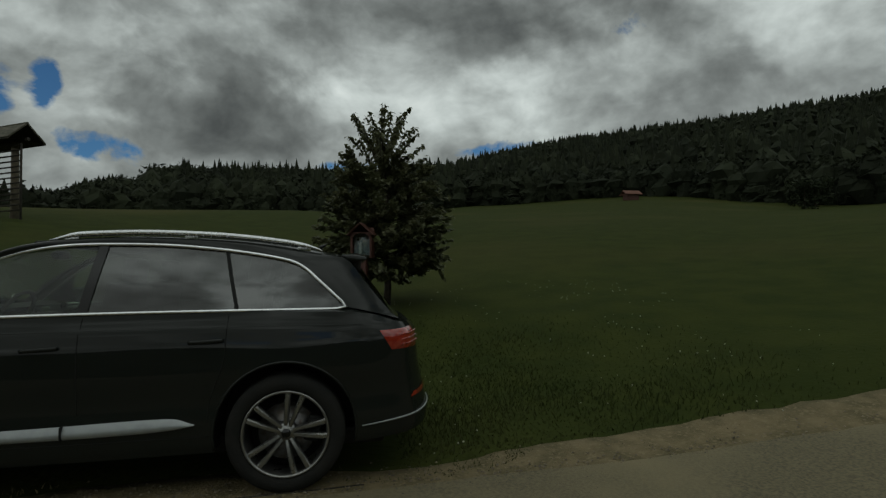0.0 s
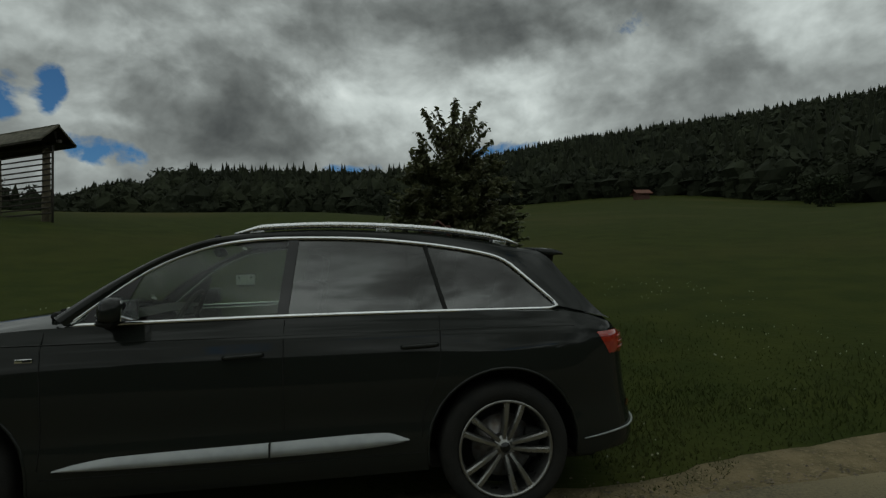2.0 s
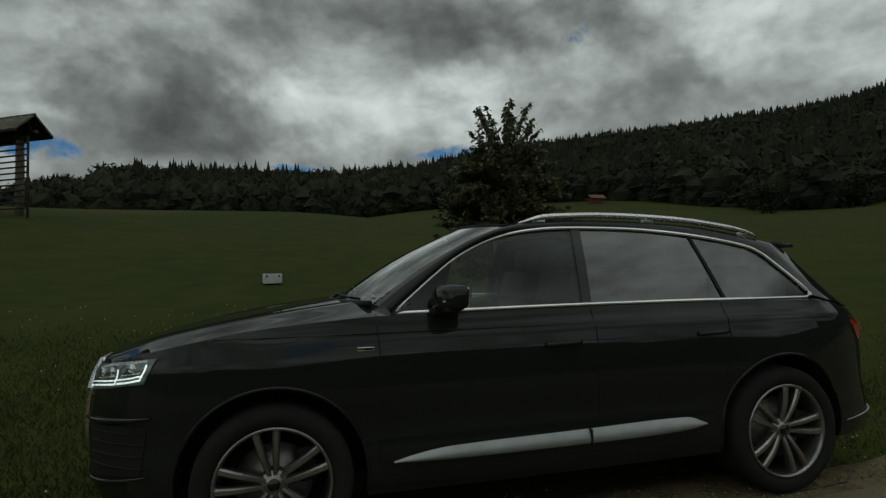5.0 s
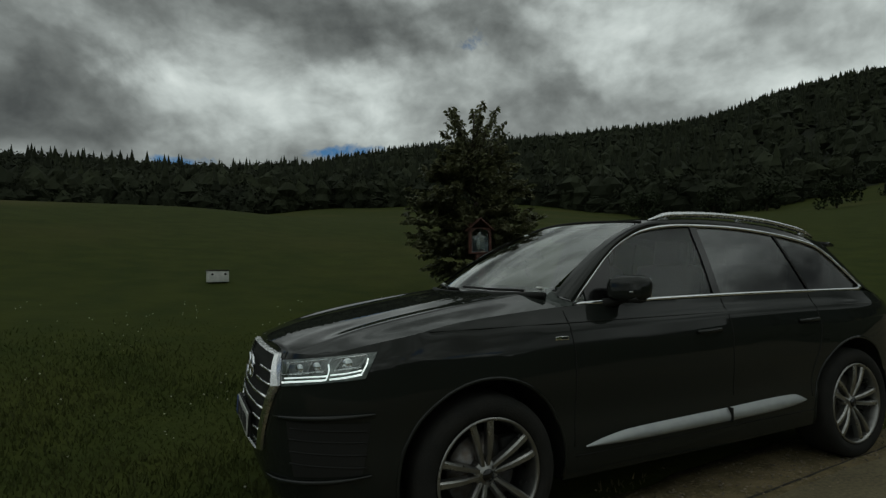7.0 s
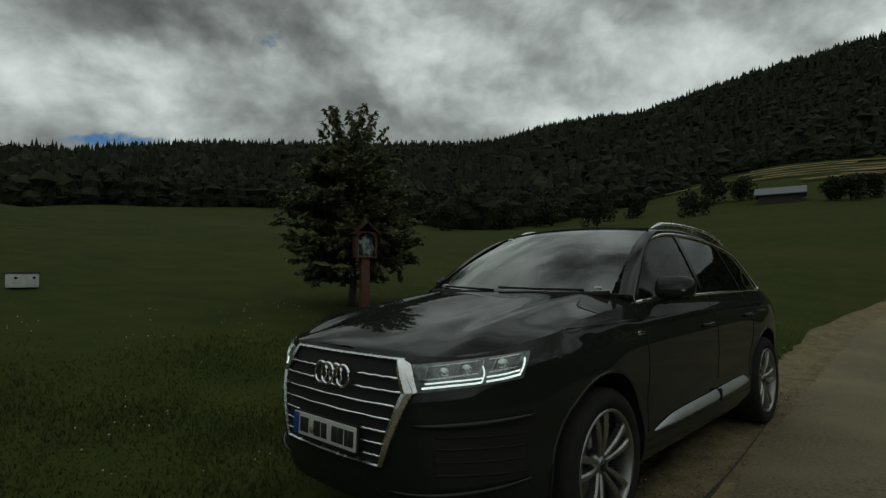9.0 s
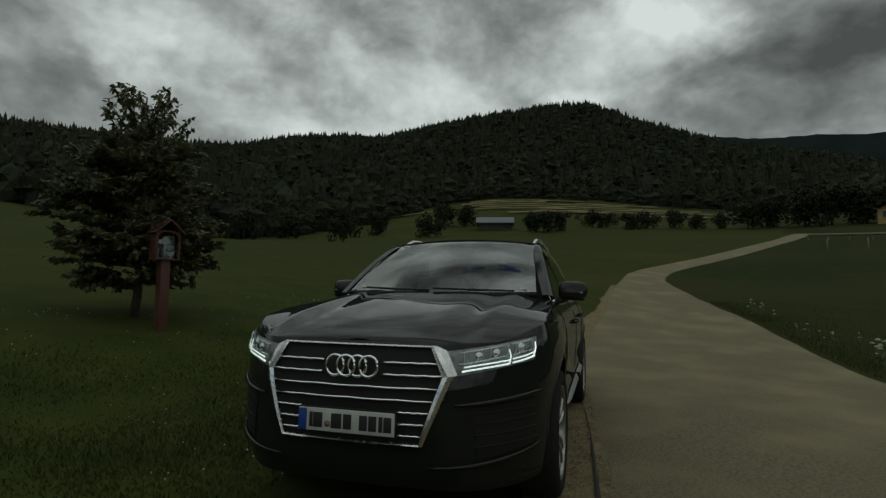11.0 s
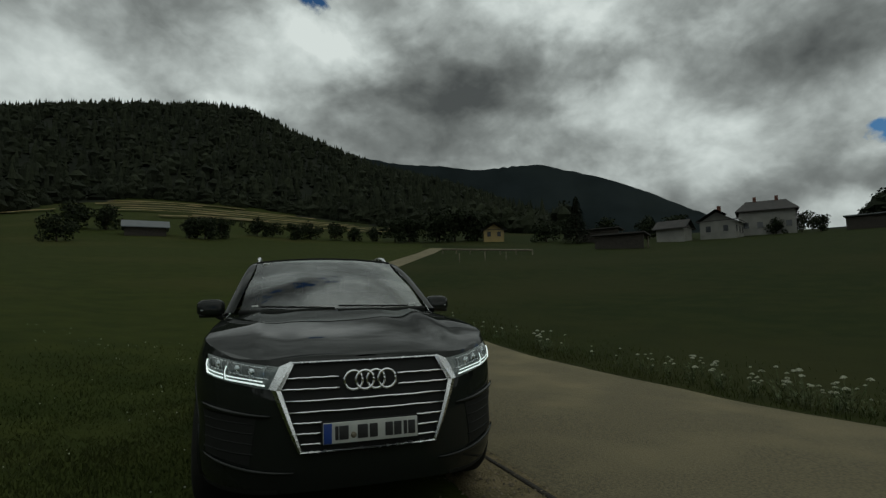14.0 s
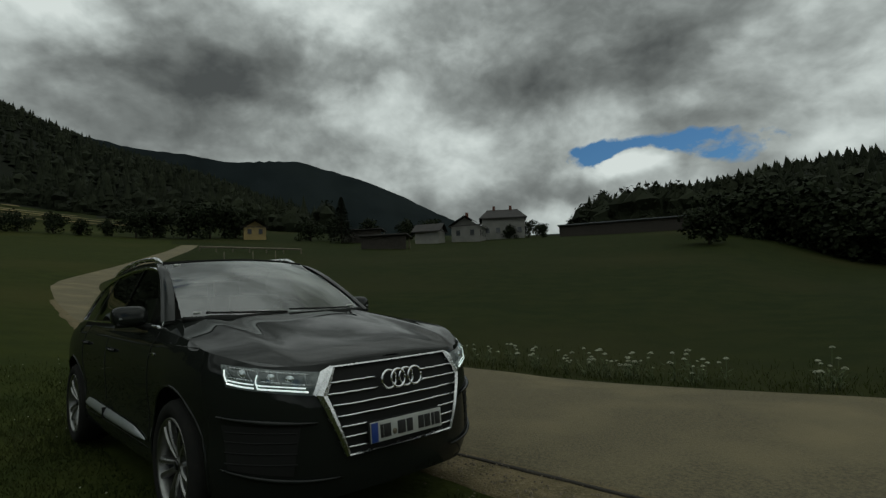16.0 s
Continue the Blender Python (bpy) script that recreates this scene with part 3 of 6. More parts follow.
def build_ground():
    verts, faces, kinds = [(0, 0, -0.008)], [], []
    for d in RINGS[1:]:
        for s in range(SPOKES):
            a = math.tau * s / SPOKES
            x, y = d * math.sin(a), d * math.cos(a)
            z = max(ground_z(x, y), -30.0) if d < 1000 else -30.0
            # keep the sheet a little under the car, road and verge
            flat = ease((6.8 - abs(y + 2.4)) / 1.5) * ease((16 - d) / 6)
            verts.append((x, y, z - 0.008 * flat))
    for s in range(SPOKES):
        faces.append((0, 1 + (s + 1) % SPOKES, 1 + s))
    for r in range(len(RINGS) - 2):
        for s in range(SPOKES):
            a, b = 1 + r * SPOKES + s, 1 + r * SPOKES + (s + 1) % SPOKES
            faces.append((a, b, b + SPOKES, a + SPOKES))
    ob = pmesh("ground", verts, faces, [M_GRASS, M_FLOOR, M_GRASS_DARKER])
    for p in ob.data.polygons:
        c = p.center
        d, az = math.hypot(c.x, c.y), math.degrees(math.atan2(c.x, c.y))
        az += 360 if az < -90 else 0
        p.material_index = 1 if d > ridge_at(az)[0] + 6 else 2 if c.y < curve_at(ROAD_LINE, c.x)[0] else 0
    return tagged(ob, "dark green mown meadow rising to the woods", "ground", kind="structure")


build_ground()



def ribbon(name, line, half_left, half_right, lift, mat, label, cat, cross=6, n=220, wobble=0.0, camber=0.0):
    pts = spline([(x, y, 0) for x, y in line], n)
    verts, faces = [], []
    for i, p in enumerate(pts):
        d = (pts[min(i + 1, n)] - pts[max(i - 1, 0)]).normalized()
        side = Vector((-d.y, d.x, 0))
        hl, hr = half_left(p.x), half_right(p.x)
        hl += wobble * (noise.noise(Vector((p.x * 0.6, 5, 0))) + 0.5 * noise.noise(Vector((p.x * 3.1, 5, 0))))
        hr += wobble * (noise.noise(Vector((p.x * 0.6, 9, 0))) + 0.5 * noise.noise(Vector((p.x * 3.1, 9, 0))))
        steps = [0.0, 0.02] + [j / (cross - 2) for j in range(1, cross - 2)] + [0.98, 1.0]
        for k, t in enumerate(steps):
            q = p + side * (hl * (1 - t) - hr * t)
            edge = 0.03 if k in (0, cross) else 0.0
            verts.append((q.x, q.y, ground_z(q.x, q.y) + lift - edge + camber * (1 - (2 * t - 1) ** 2)))
    for i in range(n):
        for k in range(cross):
            a = i * (cross + 1) + k
            faces.append((a, a + 1, a + cross + 2, a + cross + 1))
    return tagged(pmesh(name, verts, faces, mat), label, cat, kind="structure")


half = lambda x: curve_at(ROAD_HALF, x)[0]
ribbon("road", ROAD_LINE, half, half, 0.012, M_ROAD, "narrow worn beige-grey asphalt lane", "road", wobble=0.05, camber=0.015, n=600, cross=8)
VERGE_LINE = ((-14, -1.25), (-6, -1.25), (-2, -1.08), (0, -0.95), (4, -0.66), (8, -0.64), (14, -1.05), (22, -1.5))
ribbon("verge", VERGE_LINE, lambda x: 0.34 - 0.20 * ease((x - 1.4) / 0.8) + 0.20 * ease((x - 2.5) / 1.2) - 0.20 * ease((x - 9) / 4), lambda x: 0.42, 0.004, M_GRAVEL, "brown gravel and dry grass verge", "verge", wobble=0.12, n=260)


SOIL_LINE = tuple((x, curve_at(ROAD_LINE, x)[0] + curve_at(ROAD_HALF, x)[0] + 0.02) for x in range(-13, 3))
ribbon("road_edge", SOIL_LINE, lambda x: 0.024 * ease((0.5 - x) / 1.5), lambda x: 0.018 * ease((0.5 - x) / 1.5), 0.013, M_SOIL, "dark crumbled soil along the edge of the lane", "soil", cross=4, wobble=0.02, n=260)


# ---------------------------------------------------------------- woods and far hills
def woods():
    """Far woods: many small stacked cones and lumpy crowns in one mesh."""
    rng = random.Random(5)
    verts, faces = [], []

    def ring(x, y, z, r, n, turn):
        base = len(verts)
        for k in range(n):
            a = turn + math.tau * k / n
            q = r * rng.uniform(0.78, 1.2)
            verts.append((x + q * math.cos(a), y + q * math.sin(a), z + r * rng.uniform(-0.1, 0.1)))
        return base

    def fir(x, y, z, h, w):
        n = 7
        for lo, hi, r in ((0.06, 0.40, 1.0), (0.22, 0.55, 0.84), (0.38, 0.70, 0.66), (0.54, 0.85, 0.48), (0.70, 1.0, 0.30)):
            b = ring(x, y, z + lo * h, w * r, n, rng.random() * 6)
            verts.append((x + rng.uniform(-0.2, 0.2), y + rng.uniform(-0.2, 0.2), z + hi * h))
            t = len(verts) - 1
            for k in range(n):
                faces.append((b + k, b + (k + 1) % n, t))

    def leafy(x, y, z, h, w):
        n = 8
        rows = [ring(x + rng.uniform(-0.8, 0.8), y + rng.uniform(-0.8, 0.8), z + f * h, w * r * rng.uniform(0.75, 1.2), n, 0.0) for f, r in ((0.04, 0.7), (0.3, 1.0), (0.5, 0.85), (0.68, 0.95), (0.86, 0.5))]
        verts.append((x, y, z + h))
        t = len(verts) - 1
        for a, b in zip(rows, rows[1:]):
            for k in range(n):
                faces.append((a + k, a + (k + 1) % n, b + (k + 1) % n, b + k))
        for k in range(n):
            faces.append((rows[-1] + k, rows[-1] + (k + 1) % n, t))

    def tufts(x, y, z, h, w, m, big=1.0):
        """Loose sprays of foliage that break the outline of a crown."""
        for k in range(m):
            f = 0.12 + 0.92 * rng.random()
            r = w * (1.05 if f < 0.75 else 0.62) * rng.uniform(0.72, 1.14) * (1.0 if f < 0.9 else 0.5)
            a = rng.random() * math.tau
            c = (x + r * math.cos(a), y + r * math.sin(a), z + f * h)
            s = rng.uniform(0.22, 0.50) * big
            b = len(verts)
            for j in range(3):
                verts.append((c[0] + rng.gauss(0, s), c[1] + rng.gauss(0, s), c[2] + rng.gauss(0.1, s)))
            faces.append((b, b + 1, b + 2))

    count = 0
    while count < 16000:
        az = rng.uniform(-60, 200)
        foot, crest, sight = ridge_at(az)
        u = rng.random()
        d = crest + rng.uniform(-12, 14) if u < 0.30 else foot + 4 + (crest - foot) * rng.random() ** 0.8
        count += 1
        if 122 < az < 149 and d > 118:
            continue
        x, y, z = spot(az, d)
        s = rng.uniform(0.6, 1.2)
        if az < -19:
            firs, h = 0.2, 9.5
        elif az < 10:
            firs, h = 0.16, 14.5
        elif az > 140:
            firs, h = 0.35, 9.5
        else:
            firs, h = 0.62, 13.0
        if rng.random() < firs:
            fir(x, y, z - 0.5, h * s * 1.05, 3.1 * s)
        else:
            leafy(x, y, z - 0.5, h * 0.82 * s, 3.3 * s)
            tufts(x, y, z - 0.5, h * 0.82 * s, 3.3 * s, 60 if d < 340 else 26, 1.0 if d < 340 else 1.7)
    for i in range(900):        # a closed hem of trees at the foot of the woods
        az = rng.uniform(-60, 200)
        foot = ridge_at(az)[0]
        if 118 < az < 149:
            continue
        x, y, z = spot(az, foot + rng.uniform(-1, 7))
        hh, ww = rng.uniform(4, 11), rng.uniform(2.2, 3.8)
        leafy(x, y, z - 0.6, hh, ww)
        tufts(x, y, z - 0.6, hh, ww, 150)
    ob = pmesh("woods", verts, faces, M_FIR, smooth=False)
    tagged(ob, "dark mixed spruce and beech woods on the slopes", "woods", kind="stuff")


woods()

FAR_CREST = ((92, 0.22), (98, 0.262), (104, 0.247), (108, 0.243), (112, 0.234), (115, 0.237), (118, 0.239), (121, 0.226), (125, 0.205), (129, 0.175), (133, 0.139), (138, 0.10), (144, 0.07), (150, 0.05))


def far_mountain():
    def f(u, v):
        az = 92 + 58 * u
        el = curve_at(FAR_CREST, az)[0]
        d = 2300 + 900 * v
        a = radians(az)
        h = 1.4 + 3200 * el * (v ** 0.9 if v < 1 else 1)
        h += 40 * noise.fractal(Vector((az * 0.25, v * 4, 3)), 1.0, 2.0, 4) * (1 - v) * 2 * v + 9 * noise.noise(Vector((az * 2.2, v * 3, 0)))
        return (d * math.sin(a), d * math.cos(a), h * 0.999)
    verts, faces = grid(120, 10, f)
    tagged(pmesh("far_mountain", verts, faces, M_FAR), "far wooded mountain with blue-grey haze in its colour", "mountain", kind="structure")


far_mountain()

# ---------------------------------------------------------------- the car
car = empty("car")
tagged(car, "black large estate SUV parked half on the grass verge", "car")

# half plan of the widest line, nose to tail: x, y
PLAN = ((-2.475, 0.0), (-2.47, 0.2), (-2.452, 0.40), (-2.41, 0.55), (-2.31, 0.70), (-2.17, 0.83), (-2.02, 0.915), (-1.85, 0.955), (-1.5, 0.972), (-1.0, 0.966), (0.0, 0.965),
        (1.0, 0.967), (1.5, 0.972), (1.9, 0.952), (2.15, 0.90), (2.34, 0.80), (2.45, 0.62), (2.50, 0.40), (2.515, 0.2), (2.52, 0.0))
NOSE_IN = ((0.2, 0.10), (0.3, 0.035), (0.42, 0.0), (0.6, -0.015), (0.75, 0.0), (0.86, 0.03), (0.95, 0.065), (1.0, 0.10), (1.06, 0.19), (1.2, 0.4))
SIDE_IN = ((0.2, 0.075), (0.28, 0.045), (0.36, 0.02), (0.48, 0.012), (0.60, 0.02), (0.80, 0.006), (0.95, 0.006), (1.04, 0.024), (1.085, 0.034), (1.10, 0.052), (1.18, 0.092), (1.26, 0.12))
TAIL_IN = ((0.2, 0.12), (0.27, 0.04), (0.37, 0.0), (0.5, 0.02), (0.74, 0.07), (0.9, 0.085), (1.0, 0.10), (1.06, 0.155), (1.14, 0.28), (1.3, 0.42))
TOP_Z = ((-2.6, 0.985), (-2.30, 0.99), (-2.1, 1.035), (-1.9, 1.075), (-1.6, 1.125), (-1.25, 1.155), (-0.95, 1.172), (-0.35, 1.18), (0.25, 1.19), (0.95, 1.192), (1.8, 1.17), (2.1, 1.14), (2.3, 1.08), (2.6, 1.05))
BOT_Z = ((-2.6, 0.30), (-2.3, 0.26), (-1.9, 0.27), (-1.0, 0.28), (0, 0.28), (1.0, 0.29), (2.0, 0.30), (2.6, 0.32))
N_PLAN, N_UP = 150, 26
plan_pts = [(p.x, p.y) for p in spline([(x, y, 0) for x, y in PLAN], N_PLAN)]


def tub_point(i, z):
    """A point of the body's flank at plan station i and height z, on the far (positive y) half."""
    x, y = plan_pts[i]
    a, b = plan_pts[max(i - 1, 0)], plan_pts[min(i + 1, N_PLAN)]
    if i == 0 or i == N_PLAN:
        n = Vector((-1, 0)) if i == 0 else Vector((1, 0))
    else:
        n = Vector((-(b[1] - a[1]), b[0] - a[0])).normalized()
    wn_, wt, ws = max(0.0, -n.x) ** 1.4, max(0.0, n.x) ** 1.4, abs(n.y) ** 1.2
    s = wn_ + wt + ws
    inset = (wn_ * curve_at(NOSE_IN, z)[0] + wt * curve_at(TAIL_IN, z)[0] + ws * curve_at(SIDE_IN, z)[0]) / s
    blister = 0.0
    for cx in (-1.497, 1.497):
        blister += 0.016 * math.exp(-((x - cx) / 0.42) ** 2) * math.exp(-((z - 0.83) / 0.13) ** 2)
    nx, ny = n.x, n.y
    return Vector((x - nx * (inset - blister), max(y - ny * (inset - blister), 0.0), z))


def tub_z(i, v):
    x = plan_pts[i][0]
    lo, hi = curve_at(BOT_Z, x)[0], curve_at(TOP_Z, x)[0]
    return lo + (hi - lo) * v


def plan_index(x):
    return min(range(N_PLAN + 1), key=lambda i: abs(plan_pts[i][0] - x))


def flank_y(x, z):
    """Half width of the flank at x and z."""
    i = plan_index(x)
    return tub_point(i, z).y


def build_tub():
    """Lower body: fenders, flanks, bumper skins in one shell, with the four wheel arches cut out."""
    verts, faces = [], []
    loop = [(i, 1) for i in range(N_PLAN + 1)] + [(i, -1) for i in range(N_PLAN - 1, 0, -1)]
    rows = 0
    vs = [j / N_UP for j in range(N_UP + 1)]
    for v in vs:
        for i, s in loop:
            p = tub_point(i, tub_z(i, v))
            verts.append((p.x, p.y * s, p.z))
        rows += 1
    n = len(loop)
    for r in range(rows - 1):
        for k in range(n):
            a, b = r * n + k, r * n + (k + 1) % n
            faces.append((a, b, b + n, a + n))
    faces.append(tuple(range(n))[::-1])            # underside
    faces.append(tuple((rows - 1) * n + k for k in range(n)))
    me = bpy.data.meshes.new("body")
    me.from_pydata(verts, [], faces)
    bm = bmesh.new()
    bm.from_mesh(me)
    bmesh.ops.recalc_face_normals(bm, faces=bm.faces)
    bm.to_mesh(me)
    bm.free()
    ob = new("body", me)
    cutters = []
    for cx in (-1.497, 1.497):
        for s in (-1, 1):
            bm = bmesh.new()
            cyl_into(bm, 0.452, 0.452, 0.7, pose(cx, s * 0.95, 0.40, 90), 56)
            box_into(bm, (0.904, 0.7, 0.5), pose(cx, s * 0.95, 0.15))
            cut = part("cut", bm, M_BLACK)
            cutters.append(cut)
            md = ob.modifiers.new("arch", "BOOLEAN")
            md.operation, md.solver, md.object = "DIFFERENCE", "EXACT", cut
            md.use_self = True
    dg = bpy.context.evaluated_depsgraph_get()
    out = bpy.data.meshes.new_from_object(ob.evaluated_get(dg))
    ob.modifiers.clear()
    ob.data = out
    out.materials.clear()
    out.materials.append(M_PAINT)
    out.materials.append(M_BLACK)
    for p in out.polygons:
        p.use_smooth = True
        c = p.center
        inner = any(math.hypot(c.x - cx, c.z - 0.40) < 0.456 and abs(c.y) < 0.955 and c.z > 0.2 for cx in (-1.497, 1.497)) and abs(p.normal.y) < 0.5
        p.material_index = 1 if inner or c.z < 0.285 or (abs(p.normal.y) > 0.9 and abs(c.y) < 0.7) else 0
    out.set_sharp_from_angle(angle=radians(40))
    for cut in cutters:
        bpy.data.objects.remove(cut)
    ob.parent = car
    return ob


body = build_tub()

# bonnet
HOOD_MID = ((-2.4, 0.99), (-2.36, 1.01), (-2.2, 1.062), (-1.97, 1.112), (-1.53, 1.188), (-1.21, 1.236), (-1.0, 1.262), (-0.9, 1.27))
top_ring = [tub_point(i, tub_z(i, 1.0)) for i in range(N_PLAN + 1)]


def ring_at(x):
    """Half width and height of the flank's top edge at x."""
    for a, b in zip(top_ring, top_ring[1:]):
        if a.x <= x <= b.x and b.x - a.x > 1e-6:
            t = (x - a.x) / (b.x - a.x)
            return a.y + (b.y - a.y) * t, a.z + (b.z - a.z) * t
    return top_ring[0].y, top_ring[0].z


X_NOSE = top_ring[0].x


def hood_point(u, v):
    x = X_NOSE + 0.0005 + (-0.86 - X_NOSE) * (u ** 2 * 0.55 + 0.45 * u ** 1.2)
    w, ze = ring_at(x)
    t = 2 * v - 1
    t = math.copysign(abs(t) ** 0.9, t)
    y = w * t
    zc = max(curve_at(HOOD_MID, x)[0], ze)
    k = abs(t)
    z = ze + (zc - ze) * (1 - k ** 3.2)
    edge = ease((x - X_NOSE) / 0.35)
    z += 0.009 * edge * math.exp(-((abs(y) - 0.60) / 0.07) ** 2) - 0.006 * edge * math.exp(-((abs(y) - 0.46) / 0.10) ** 2)
    return (x, y, z - 0.001)


part("hood", sheet(44, 48, hood_point), M_PAINT, car)

# greenhouse: the glass outline, the outer roof line and the flank above the belt
DLO = ((-0.90, 1.176), (-0.713, 1.328), (-0.528, 1.465), (-0.347, 1.556), (-0.169, 1.612), (0.069, 1.644), (0.339, 1.650), (0.681, 1.640), (1.011, 1.609), (1.295, 1.567), (1.50, 1.522), (1.60, 1.475), (1.70, 1.385), (1.83, 1.262), (1.895, 1.195))
OUT = ((-0.985, 1.225, 0.79), (-0.764, 1.385, 0.725), (-0.539, 1.517, 0.675), (-0.352, 1.604, 0.645), (-0.166, 1.662, 0.632), (0.07, 1.69, 0.625), (0.5, 1.70, 0.620), (1.06, 1.672, 0.610), (1.44, 1.625, 0.595), (1.75, 1.565, 0.575), (1.90, 1.527, 0.56), (2.02, 1.371, 0.63), (2.195, 1.155, 0.72), (2.26, 1.10, 0.755))


def house_y(x, z):
    dz = z - 1.17
    y = 0.872 - 0.40 * dz - 0.15 * dz * dz
    y -= 0.055 * max(0.0, (x - 0.9)) ** 2
    y -= 0.05 * max(0.0, -0.55 - x)
    return y


def dlo_top(x):
    return curve_at(DLO, x)[0]


def belt_z(x):
    return 1.181 + 0.012 * math.sin((x + 0.9) / 2.8 * math.pi)


top_line = spline([(x, 0, z) for x, z in DLO], 64)
out_line = spline([(x, y, z) for x, z, y in OUT], 64)
for s in (-1, 1):
    # painted frame round the side glass: front pillar, cant rail and rear pillar
    def frame_point(u, v, s=s):
        i = u * 64
        k = min(int(i), 63)
        a = top_line[k].lerp(top_line[k + 1], i - k)
        b = out_line[k].lerp(out_line[k + 1], i - k)
        ya = house_y(a.x, a.z)
        bulge = (0.012 + 0.030 * ease((0.34 - u) / 0.12)) * math.sin(v * math.pi) ** 0.7
        return (a.x + (b.x - a.x) * v, s * (ya + (b.y - ya) * v + bulge), a.z + (b.z - a.z) * v + 0.35 * bulge)
    part("side_frame", sheet(64, 6, frame_point), M_PAINT, car)

    # shoulder between belt and glass
    def shoulder(u, v, s=s):
        x = -0.985 + u * (2.25 + 0.985)
        w, ze = ring_at(x)
        zi = min(belt_z(x), 1.19) if x < 1.9 else 1.19 - 0.25 * (x - 1.9)
        yi = house_y(x, zi) - (0.0 if x < 1.85 else 0.35 * (x - 1.85) ** 1.2)
        return (x, s * (w + (yi - w) * v), ze + (zi - ze) * v)
    part("shoulder", sheet(60, 3, shoulder), M_PAINT, car)


def ws_point(u, v):
    """Windscreen: u up, v across."""
    t = 2 * v - 1
    base = Vector((-0.985 - 0.17 * (1 - t * t), 0.745 * t, 1.232 - 0.006 * (1 - t * t)))
    top = Vector((-0.155 - 0.13 * (1 - t * t), 0.628 * t, 1.667 + 0.030 * (1 - t * t)))
    p = base.lerp(top, u)
    p.x -= 0.03 * math.sin(u * math.pi)
    p.z += 0.022 * math.sin(u * math.pi)
    return tuple(p)


part("windscreen", sheet(14, 24, ws_point), M_SCREEN, car, "windscreen reflecting broken cloud").visible_shadow = False


def roof_point(u, v):
    t = 2 * v - 1
    x0 = -0.155 - 0.13 * (1 - t * t)
    x = x0 + (1.93 - x0) * u
    e = None
    for a, b in zip(out_line, out_line[1:]):
        if a.x <= x <= b.x and a.z > 1.5:
            e = a.lerp(b, (x - a.x) / max(b.x - a.x, 1e-6))
            break
    if e is None:
        e = Vector((x, 0.56, 1.52)) if x > 1 else Vector((x, 0.632, 1.662))
    crown = 0.034 * (1 - abs(t) ** 2.4)
    return (x, e.y * t, e.z + crown)


part("roof", sheet(40, 20, roof_point), M_PAINT, car)


def skin(s, z, out=0.0):
    """A point on the body's skin at plan station s (0 nose to N_PLAN tail, negative on the camera's first side), pushed out by out."""
    side = -1 if s < 0 else 1
    s = min(abs(s), N_PLAN - 0.001)
    i = int(s)
    p = tub_point(i, z).lerp(tub_point(i + 1, z), s - i)
    if out:
        a, b = plan_pts[max(i - 1, 0)], plan_pts[min(i + 2, N_PLAN)]
        n = Vector((-(b[1] - a[1]), b[0] - a[0], 0)).normalized() if i > 0 else Vector((-1, 0, 0))
        p = p + n * out
    return Vector((p.x, max(p.y, 0.0) * side, p.z))


def station(y=None, x=None, z=0.8):
    """The plan station on the nose with that half width, or on the flank with that x."""
    lo, hi = (0.0, 48.0) if y is not None else (0.0, float(N_PLAN))
    for k in range(22):
        s = (lo + hi) / 2
        p = skin(s, z)
        if (p.y < y) if y is not None else (p.x < x):
            lo = s
        else:
            hi = s
    return (lo + hi) / 2


def nose_x(y, z):
    s = station(y=abs(y), z=z)
    return skin(s, z).x


def plate_on_skin(corners, n, m, out, side):
    """A patch on the skin between four (station, z) corners: lower inner, lower outer, upper outer, upper inner."""
    (s0, z0), (s1, z1), (s2, z2), (s3, z3) = corners

    def f(u, v):
        s = (s0 + (s1 - s0) * u) * (1 - v) + (s3 + (s2 - s3) * u) * v
        z = (z0 + (z1 - z0) * u) * (1 - v) + (z3 + (z2 - z3) * u) * v
        return tuple(skin(s * side, z, out(u, v) if callable(out) else out))
    return sheet(n, m, f)


